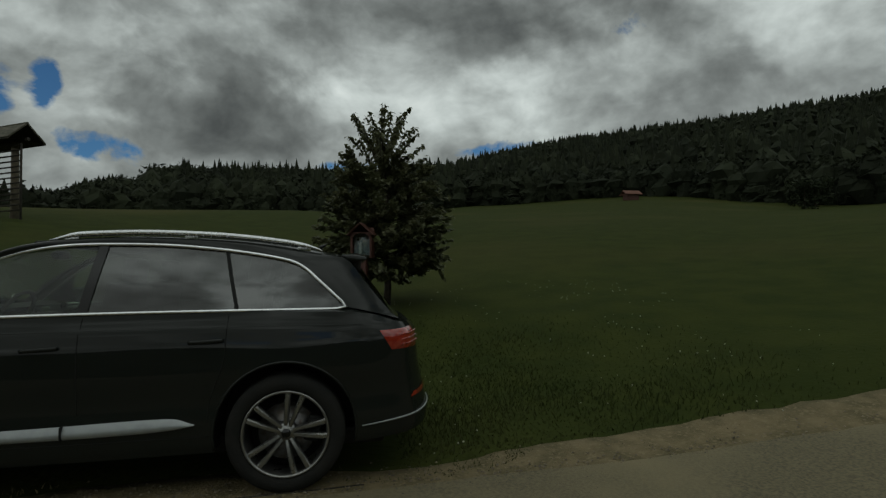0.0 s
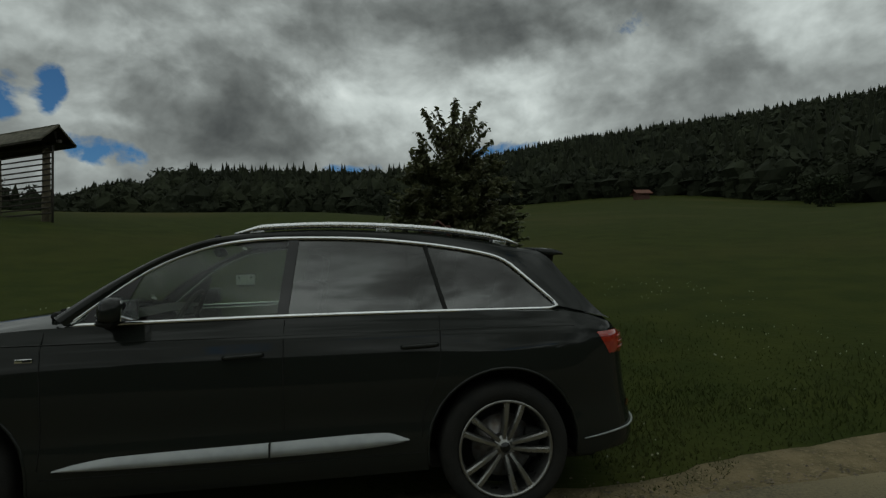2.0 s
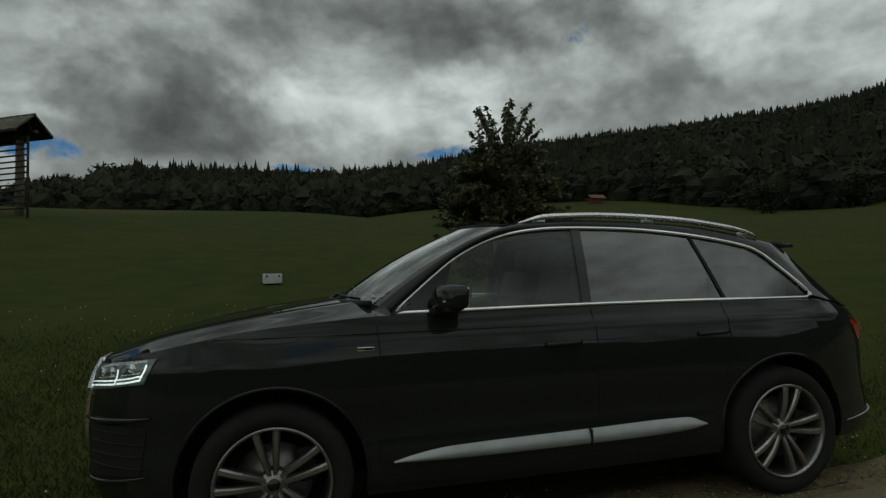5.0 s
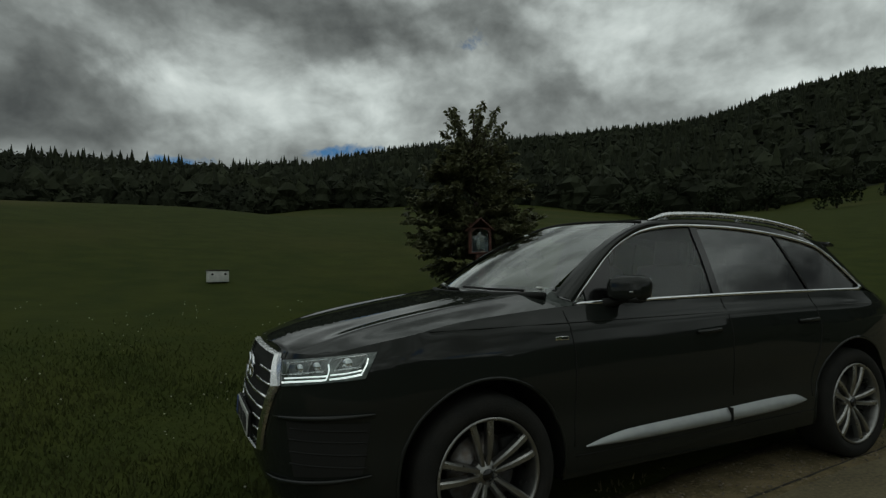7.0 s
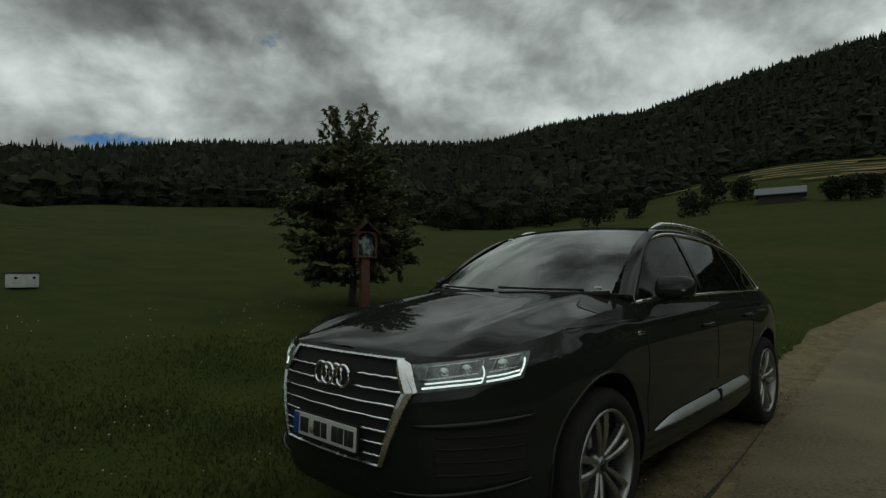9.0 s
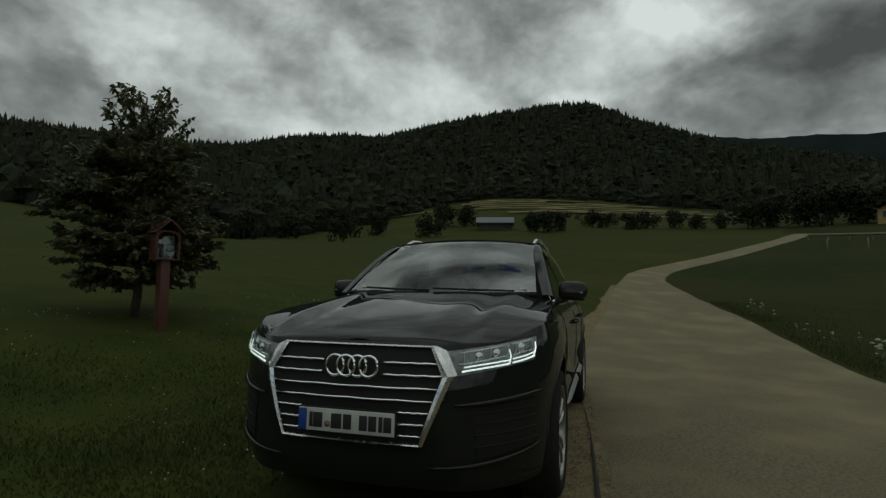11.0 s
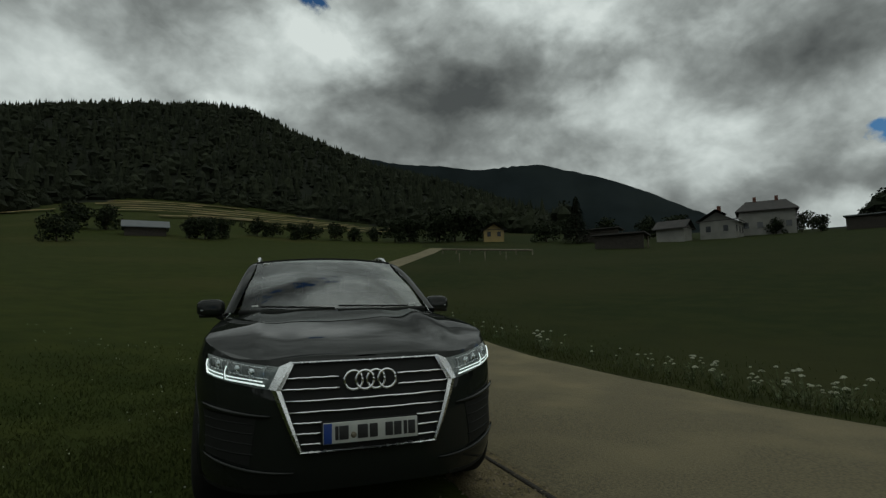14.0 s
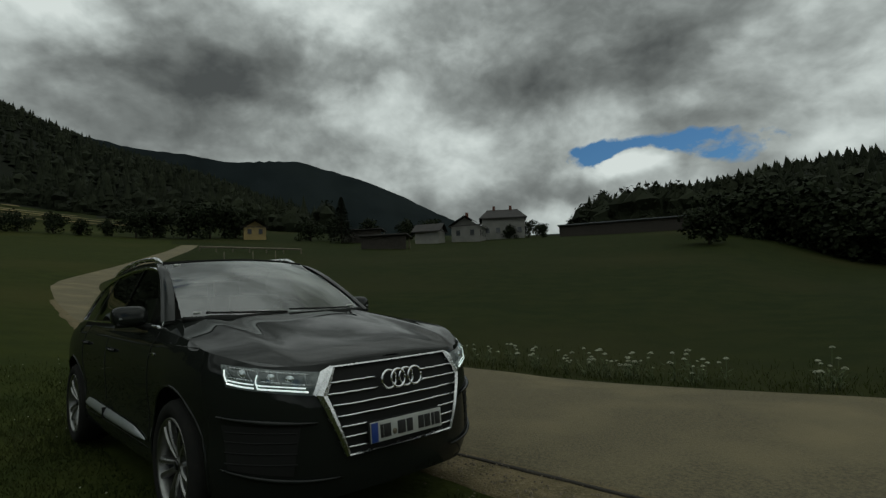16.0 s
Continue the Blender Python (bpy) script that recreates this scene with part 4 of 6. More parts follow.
# ---- glass, pillars, bright trim
belt_line = [Vector((x, 0, belt_z(x))) for x in [-0.90 + 2.795 * k / 40 for k in range(41)]]
for s in (-1, 1):
    def pane(x0, x1, lean0=0.0, lean1=0.0, s=s, out=0.0):
        def f(u, v):
            xa = x0 + (x1 - x0) * u
            lean = (lean0 + (lean1 - lean0) * u) * v
            x = xa + lean
            top = dlo_top(x)
            lo = belt_z(x)
            z = lo + (max(top, lo + 0.002) - lo) * v
            return (x, s * (house_y(x, z) - 0.006 + out), z)
        return sheet(16, 10, f)
    part("front_side_window", pane(-0.895, 0.21, 0.0, 0.05), M_GLASS, car).visible_shadow = False
    part("rear_side_window", pane(0.255, 1.17, 0.05, -0.10), M_TINT, car)
    part("quarter_window", pane(1.185, 1.893, -0.10, 0.0), M_TINT, car)
    part("centre_pillar", pane(0.20, 0.262, 0.05, 0.05, out=0.008), M_GLOSSBLACK, car)
    part("divider", pane(1.165, 1.19, -0.10, -0.10, out=0.007), M_BLACK, car)
    part("mirror_triangle", pane(-0.80, -0.66, 0.0, 0.12, out=0.007), M_GLOSSBLACK, car)
    loop = [Vector((p.x, s * (house_y(p.x, p.z) + 0.004 - 0.010 * ease((-0.1 - p.x) / 0.2)), p.z)) for p in top_line]
    loop += [Vector((p.x, s * (house_y(p.x, p.z) + 0.006), p.z)) for p in belt_line[::-1][1:-1]]
    part("window_trim", tube(loop, 0.0125, 6, closed=True), M_BRIGHT, car, "bright chrome strip round the side glass")
    # roof rail on two feet
    rail = spline([(-0.075, s * 0.612, 1.682), (0.02, s * 0.61, 1.706), (0.14, s * 0.608, 1.724), (0.55, s * 0.605, 1.733), (1.06, s * 0.596, 1.708), (1.44, s * 0.582, 1.662), (1.64, s * 0.572, 1.622), (1.72, s * 0.568, 1.592)], 40)
    rr = part("roof_rail", tube(rail, [0.008 + 0.012 * ease(min(i, 40 - i) / 4) for i in range(41)], 8, flat=1.2), M_CHROME, car, "satin aluminium roof rail")
    for k in (3, 20, 37):
        bm = box((0.09, 0.02, 0.05), Matrix.Translation(rail[k] - Vector((0, 0, 0.022))), 0.006)
        part("rail_foot", bm, M_CHROME, rr)

# windscreen surround, wipers, cowl
rim_pts = [ws_point(0, k / 20) for k in range(21)]
part("cowl", tube([Vector(p) + Vector((-0.02, 0, -0.005)) for p in rim_pts], 0.022, 6), M_BLACK, car)
part("windscreen_top_seal", tube([Vector(ws_point(1, k / 20)) + Vector((0, 0, 0.002)) for k in range(21)], 0.008, 6), M_BLACK, car)
for (v0, v1, up) in ((0.10, 0.50, 0.05), (0.52, 0.90, 0.05)):
    arm = [Vector(ws_point(0.02 + (up - 0.02) * t, v0 + (v1 - v0) * t)) + Vector((-0.012, 0, 0.012)) for t in (0, 0.3, 0.6, 1.0)]
    part("wiper", tube(arm, 0.008, 6), M_BLACK, car)
bm = box((0.05, 0.20, 0.06), pose(-0.30, 0, 1.60, 0, -25, 0), 0.015)
part("rear_view_mirror", bm, M_BLACK, car)
for v, u in ((0.06, 0.06), (0.93, 0.07), (0.93, 0.93)):
    p = Vector(ws_point(u, v))
    part("sticker", box((0.012, 0.05, 0.03), Matrix.Translation(p + Vector((0.012, 0, 0))) @ pose(0, 0, 0, 0, -60, 0), 0.002), M_WHITE, car, "small pale sticker behind the windscreen")

# tailgate, rear glass and roof spoiler
def gate(u, v, out=0.0):
    t = 2 * v - 1
    i = 53.6 + u * 10.3
    k = min(int(i), 63)
    e = out_line[k].lerp(out_line[k + 1], i - k)
    return (e.x + 0.035 * (1 - t * t) + out, e.y * t, e.z + (0.03 * (1 - u)) * (1 - t * t))


part("tailgate", sheet(14, 16, gate), M_PAINT, car)
part("rear_window", sheet(10, 14, lambda u, v: gate(0.10 + 0.68 * u, 0.07 + 0.86 * v, 0.006)), M_TINT, car)
bm = bmesh.new()
cross = ((1.86, 1.560), (1.98, 1.556), (2.075, 1.540), (2.085, 1.532), (2.04, 1.520), (1.90, 1.515))
rows = []
for k in range(17):
    t = k / 8 - 1
    y = 0.555 * t
    rows.append([bm.verts.new((x - (0.05 * t * t if j in (2, 3) else 0.0), y, z + 0.030 * (1 - abs(t) ** 2.4))) for j, (x, z) in enumerate(cross)])
for a, b in zip(rows, rows[1:]):
    for j in range(6):
        bm.faces.new((a[j], a[(j + 1) % 6], b[(j + 1) % 6], b[j]))
bm.faces.new(rows[0])
bm.faces.new(rows[-1][::-1])
bmesh.ops.recalc_face_normals(bm, faces=bm.faces)
part("roof_spoiler", bm, M_PAINT, car)
bm = bmesh.new()
cyl_into(bm, 0.02, 0.004, 0.07, pose(1.70, 0, 1.655, 0, 60, 0), 10)
part("roof_aerial", bm, M_PAINT, car)

# ---- grille
G_OUT = ((-0.43, 0.975), (0.43, 0.975), (0.525, 0.835), (0.385, 0.498), (-0.385, 0.498), (-0.525, 0.835))
G_IN = ((-0.405, 0.965), (0.405, 0.965), (0.474, 0.828), (0.366, 0.510), (-0.366, 0.510), (-0.474, 0.828))


def half_width(poly, z):
    (y1, z1), (y2, z2), (y3, z3) = poly[1], poly[2], poly[3]
    if z >= z2:
        return y2 + (y1 - y2) * (z - z2) / (z1 - z2)
    return y3 + (y2 - y3) * (z - z3) / (z2 - z3)


def front(y, z, out):
    return Vector((nose_x(y, z) - out, y, z))


grille = part("grille", sheet(22, 16, lambda u, v: (lambda z: tuple(front((2 * u - 1) * half_width(G_IN, z), z, 0.006)))(0.507 + 0.461 * v)), M_BLACK, car, "black radiator grille with bright bars", smooth=False)
ring_o, ring_i = [], []
for a, b in zip(range(6), [1, 2, 3, 4, 5, 0]):
    for k in range(10):
        t = k / 10
        ring_o.append((G_OUT[a][0] + (G_OUT[b][0] - G_OUT[a][0]) * t, G_OUT[a][1] + (G_OUT[b][1] - G_OUT[a][1]) * t))
        ring_i.append((G_IN[a][0] + (G_IN[b][0] - G_IN[a][0]) * t, G_IN[a][1] + (G_IN[b][1] - G_IN[a][1]) * t))
bm = bmesh.new()
loops = []
for pts, out in ((ring_o, 0.004), (ring_o, 0.020), ([((a[0] + b[0]) / 2, (a[1] + b[1]) / 2) for a, b in zip(ring_o, ring_i)], 0.034), (ring_i, 0.026), (ring_i, 0.004)):
    loops.append([bm.verts.new(front(y, z, out)) for y, z in pts])
for a, b in zip(loops, loops[1:]):
    for k in range(60):
        bm.faces.new((a[k], a[(k + 1) % 60], b[(k + 1) % 60], b[k]))
bmesh.ops.recalc_face_normals(bm, faces=bm.faces)
part("grille_frame", bm, M_CHROME, grille, "satin silver six-sided frame", smooth=False)
PLATE_Y, PLATE_Z0, PLATE_Z1 = 0.262, 0.546, 0.656
for z in (0.890, 0.832, 0.772, 0.714, 0.658, 0.603, 0.548):
    w = half_width(G_IN, z) - 0.004
    spans = [(-w, w)]
    if z > 0.81:
        spans = [(-w, -0.165), (0.165, w)]
    elif PLATE_Z0 - 0.005 < z < PLATE_Z1 + 0.004:
        spans = [(-w, -PLATE_Y), (PLATE_Y, w)]
    for y0, y1 in spans:
        bar = [front(y0 + (y1 - y0) * k / 10, z + 0.0016 * math.sin(k * 2.1 + z * 40), 0.020) for k in range(11)]
        part("grille_bar", tube(bar, 0.0065, 6, flat=1.6), M_BRIGHT, grille)
for k in range(4):
    y = 0.0625 * (1.5 - k) - 0.005
    c = front(y, 0.868, 0.040)
    ring = [c + Vector((-0.004 * (k % 2) + 0.10 * 0.05 * math.sin(a), 0.0505 * math.cos(a), 0.0505 * math.sin(a))) for a in [math.tau * j / 28 for j in range(28)]]
    part("emblem_ring", tube(ring, 0.0078, 8, closed=True), M_BRIGHT, grille)

# number plate: pale plate, blue strip and plain dark bars
plate = part("number_plate", box((0.012, 0.52, 0.110), pose(nose_x(0.1, 0.6) - 0.038, 0, 0.601, 0, 3, 0), 0.003), M_PLATE, car, "pale number plate with blue strip")
px_ = nose_x(0.1, 0.6) - 0.046
part("plate_holder", box((0.012, 0.535, 0.126), pose(px_ + 0.016, 0, 0.600, 0, 3, 0), 0.003), M_BLACK, plate)
part("blue_strip", box((0.004, 0.044, 0.104), pose(px_, 0.236, 0.601, 0, 3, 0), 0.001), M_PLATEBLUE, plate)
for y, w in ((0.188, 0.018), (0.150, 0.050), (0.048, 0.056), (-0.012, 0.044), (-0.098, 0.042), (-0.147, 0.042), (-0.190, 0.020), (-0.226, 0.040)):
    part("bar", box((0.004, w, 0.072), pose(px_, y, 0.601, 0, 3, 0), 0.001), M_INK, plate)
bm = bmesh.new()
cyl_into(bm, 0.016, 0.016, 0.004, pose(px_, 0.098, 0.585, 0, 90, 0), 16)
part("seal_disc", bm, M_GREYWOOD, plate)

# ---- lamps
S_IN, S_OUTER = station(y=0.485, z=0.9), station(x=-2.03, z=0.97)
S_INLO, S_OUTLO = station(y=0.535, z=0.85), station(x=-2.08, z=0.9)
for side in (-1, 1):
    head = part("headlight", plate_on_skin(((S_INLO, 0.832), (S_OUTLO, 0.895), (S_OUTER, 1.012), (S_IN, 0.950)), 20, 8, 0.004, side), M_BOWL, car, "angular headlight with lit daytime strips")
    L = lambda u, v, o: skin(side * ((S_INLO + (S_OUTLO - S_INLO) * u) * (1 - v) + (S_IN + (S_OUTER - S_IN) * u) * v), (0.832 + 0.063 * u) * (1 - v) + (0.950 + 0.062 * u) * v, o)
    # daytime strips: two rows along the foot, a tick in the middle and one at the outer end
    for pts, r in (([(0.06, 0.16), (0.5, 0.14), (0.60, 0.14)], 0.0046), ([(0.10, 0.31), (0.5, 0.29), (0.60, 0.29)], 0.0036),
                   ([(0.64, 0.14), (0.80, 0.15), (0.95, 0.20)], 0.0046), ([(0.64, 0.30), (0.80, 0.31), (0.93, 0.36)], 0.0036),
                   ([(0.60, 0.16), (0.615, 0.45), (0.60, 0.72)], 0.0036), ([(0.945, 0.25), (0.955, 0.55), (0.945, 0.80)], 0.0036)):
        line = spline([L(u, v, 0.016) for u, v in pts], 12)
        part("light_strip", tube(line, r, 6), M_DRL, head, "lit white strip")
    for u, v, r in ((0.28, 0.62, 0.022), (0.47, 0.64, 0.022), (0.77, 0.66, 0.024)):
        c = L(u, v, 0.004)
        n = (L(u, v, 0.02) - c).normalized()
        m = Matrix.Translation(c) @ n.to_track_quat("Z", "Y").to_matrix().to_4x4()
        bm = bmesh.new()
        cyl_into(bm, r * 1.2, r, 0.012, m, 20)
        cyl_into(bm, r * 0.8, r * 0.5, 0.018, m, 20)
        part("projector", bm, M_BRIGHT, head)
    for u0, u1, v0, v1 in ((0.05, 0.56, 0.44, 0.47), (0.66, 0.92, 0.46, 0.49), (0.12, 0.58, 0.88, 0.91), (0.64, 0.92, 0.90, 0.93)):
        part("reflector_edge", tube([L(u0 + (u1 - u0) * k / 6, v0 + (v1 - v0) * k / 6, 0.010) for k in range(7)], 0.004, 6), M_CHROME, head)
    for u in (0.10, 0.37, 0.56, 0.66, 0.88):
        part("reflector_wall", tube([L(u, 0.42, 0.008), L(u + 0.03, 0.66, 0.012), L(u + 0.05, 0.90, 0.008)], 0.004, 6), M_SILVER, head)
    part("lens", plate_on_skin(((S_INLO, 0.832), (S_OUTLO, 0.895), (S_OUTER, 1.012), (S_IN, 0.950)), 20, 8, lambda u, v: 0.006 + 0.020 * min(1.0, 6 * min(u, 1 - u, v, 1 - v)), side), M_LENS, head)
    # silver wedge between grille and lamp
    a, b = station(y=0.447, z=0.9), station(y=0.530, z=0.85)
    c_, d_ = station(y=0.485, z=0.9), station(y=0.535, z=0.84)
    part("grille_shoulder", plate_on_skin(((station(y=0.50, z=0.84), 0.822), (d_, 0.838), (c_, 0.952), (station(y=0.42, z=0.94), 0.978)), 6, 8, lambda u, v: 0.020 - 0.012 * u, side), M_CHROME, car)
    # outer air intake with ribs and a bright blade under and over it
    s0, s1 = station(y=0.60, z=0.6), station(x=-2.06, z=0.6)
    intake = part("air_intake", plate_on_skin(((s0 + 1, 0.43), (s1 - 1, 0.47), (s1, 0.70), (s0, 0.68)), 16, 8, 0.004, side), M_BLACK, car)
    for z in (0.49, 0.545, 0.60, 0.65):
        part("intake_rib", tube([skin(side * (s0 + 0.5 + (s1 - s0 - 1) * k / 10), z + 0.012 * k / 10, 0.004) for k in range(11)], 0.004, 6), M_BLACK, intake)
    part("intake_blade", tube([skin(side * (s0 - 2 + (s1 - s0 + 2.5) * k / 10), 0.695 + 0.045 * (k / 10) ** 1.5, 0.012) for k in range(11)], [0.006 + 0.008 * math.sin(math.pi * k / 10) for k in range(11)], 6), M_PAINT, intake)
    part("lower_blade", tube([skin(side * (station(y=0.40, z=0.4) + (s1 - station(y=0.40, z=0.4)) * k / 12), 0.395 + 0.075 * (k / 12) ** 2, 0.012) for k in range(13)], [0.005 + 0.007 * math.sin(math.pi * k / 12) for k in range(13)], 6), M_PAINT, car)
    # rear lamp, reflector and bumper trim
    t0, t1 = station(x=2.12, z=1.0), station(x=2.375, z=1.0)
    lo0, lo1 = station(x=2.20, z=0.9), station(x=2.40, z=0.9)
    tail = part("tail_light", plate_on_skin(((lo0, 0.895), (lo1, 0.885), (t1, 1.035), (t0, 1.030)), 14, 8, lambda u, v: 0.003 + 0.012 * min(1.0, 6 * min(u, 1 - u, v, 1 - v)), side), M_REDLENS, car, "red wrap-round tail light")
    for k in range(3):
        z = 0.925 + 0.034 * k
        part("lamp_fin", tube([skin(side * (lo0 + 2 + (lo1 - lo0 - 2.4) * j / 8), z + 0.01 * j / 8, 0.017) for j in range(9)], 0.0045, 6), M_REDLENS, tail)
    r0, r1 = station(x=2.33, z=0.56), station(x=2.47, z=0.56)
    part("reflector", plate_on_skin(((r0, 0.545), (r1, 0.560), (r1, 0.595), (r0 + 1, 0.575)), 8, 3, 0.008, side), M_REDLENS, car)
    part("bumper_trim", tube([skin(side * (station(x=1.99, z=0.42) + (N_PLAN - 4 - station(x=1.99, z=0.42)) * k / 14), 0.405 + 0.035 * math.sin(k / 14 * 2.2), 0.010) for k in range(15)], [0.003 + 0.004 * math.sin(math.pi * (k + 1) / 16) for k in range(15)], 6), M_SILVER, car)
    bm = bmesh.new()
    box_into(bm, (0.10, 0.14, 0.05), pose(2.34, side * 0.56, 0.325), 0.02)
    part("exhaust_tip", bm, M_BRIGHT, car)

# ---- flank details
for s in (-1, 1):
    def trim_top(x):
        return curve_at(((-0.915, 0.446), (-0.80, 0.474), (-0.614, 0.498), (0.175, 0.516), (0.70, 0.528), (0.80, 0.526), (0.935, 0.482)), x)[0]

    def trim_low(x):
        return curve_at(((-0.915, 0.440), (-0.5, 0.434), (0.172, 0.438), (0.594, 0.446), (0.80, 0.458), (0.935, 0.476)), x)[0]

    def blade(u, v, s=s):
        x = -0.915 + 1.85 * u
        lo, hi = trim_low(x), trim_top(x)
        z = lo + (hi - lo) * v
        o = 0.006 + 0.026 * math.sin(math.pi * min(1, max(0, v * 0.92 + 0.04))) ** 0.5 * min(1, (hi - lo) / 0.05)
        return (x, s * (flank_y(x, z) + o * (1.2 - 0.7 * v)), z)
    part("sill_blade", sheet(50, 8, blade), M_SILVER, car, "pale silver blade along the sill")
    part("blade_joint", box((0.008, 0.05, 0.085), pose(0.172, s * (flank_y(0.172, 0.477) + 0.016), 0.477), 0.002), M_BLACK, car)
    # door seams and the bonnet-fender seam
    def seam(pts, r=0.0032):
        return tube([Vector((x, s * (flank_y(x, z) + 0.0006), z)) for x, z in pts], r, 5)
    part("door_seam", seam([(0.245, 1.17 - 0.74 * k / 30) for k in range(25)]), M_BLACK, car)
    part("door_seam", seam([(-0.99 + 0.02 * math.sin(k / 24 * 3), 1.15 - 0.7 * k / 24) for k in range(25)]), M_BLACK, car)
    part("door_seam", seam([(1.13 - 0.10 * ease((k - 8) / 14) - 0.02 * k / 24, 1.17 - 0.68 * k / 24) for k in range(25)]), M_BLACK, car)
    part("sill_seam", seam([(-0.98 + 2.0 * k / 30, 0.40) for k in range(31)]), M_BLACK, car)
    # shut line and sharp shoulder crease
    part("shoulder_crease", tube([Vector((x, s * (flank_y(x, 1.09) - 0.002), 1.09 - 0.020 * max(0, x - 1.4))) for x in [-1.78 + 3.8 * k / 60 for k in range(61)]], 0.0035, 6), M_PAINT, car)
    for x, z in ((0.03, 0.985), (1.0, 1.0)):
        part("door_handle", tube(spline([(x - 0.10, s * (flank_y(x - 0.1, z) + 0.004), z), (x - 0.06, s * (flank_y(x, z) + 0.030), z + 0.004), (x + 0.06, s * (flank_y(x, z) + 0.030), z + 0.008), (x + 0.11, s * (flank_y(x + 0.1, z) + 0.004), z + 0.008)], 16), 0.013, 8, flat=0.7), M_PAINT, car)
    part("fender_badge", box((0.085, 0.006, 0.020), pose(-1.05, s * (flank_y(-1.05, 1.015) + 0.004), 1.015), 0.002), M_BRIGHT, car, "small bright badge")
    part("badge_field", box((0.040, 0.004, 0.011), pose(-1.035, s * (flank_y(-1.05, 1.015) + 0.0085), 1.015), 0.001), M_BLACK, car)
    for cx in (-1.497, 1.497):    # rolled arch lip
        arc = []
        for k in range(37):
            a = radians(-12 + 204 * k / 36)
            x, z = cx + 0.456 * math.cos(a), 0.40 + 0.456 * math.sin(a)
            arc.append(Vector((x, s * (flank_y(x, max(z, 0.3)) - 0.003), max(z, 0.29))))
        part("arch_lip", tube(arc, 0.010, 6), M_PAINT, car)

# door mirrors
for s in (-1, 1):
    bm = bmesh.new()
    bmesh.ops.create_uvsphere(bm, u_segments=24, v_segments=14, radius=1.0)
    for v in bm.verts:
        p = v.co
        e = 0.62
        p.x, p.y, p.z = (math.copysign(abs(c) ** e, c) for c in p)
        p.x *= 0.075 * (1 - 0.15 * p.y * s)
        p.y *= 0.112
        p.z *= 0.072 * (1 - 0.18 * p.y * s)
        p.x += -0.02 * (1 - p.z / 0.07) * 0.5 + 0.02 * (p.y / 0.112) * s
    bmesh.ops.translate(bm, vec=(-0.60, s * 0.985, 1.262), verts=bm.verts)
    mirror = part("door_mirror", bm, M_PAINT, car, "black door mirror")
    part("mirror_foot", tube(spline([(-0.70, s * 0.84, 1.175), (-0.66, s * 0.90, 1.185), (-0.62, s * 0.94, 1.205)], 8), 0.026, 8), M_BLACK, mirror)
    bm = box((0.006, 0.17, 0.105), pose(-0.528, s * 0.985, 1.262, 0, 0, s * 8), 0.002)
    part("mirror_glass", bm, M_BRIGHT, mirror)
    part("mirror_underside", tube([Vector((-0.62, s * (0.90 + 0.17 * k / 6), 1.203)) for k in range(7)], 0.020, 8, flat=2.2), M_BLACK, mirror)
    part("indicator", tube([Vector((-0.675 + 0.016 * (k / 6) ** 2, s * (0.93 + 0.13 * k / 6), 1.245)) for k in range(7)], 0.006, 6), M_SILVER, mirror)


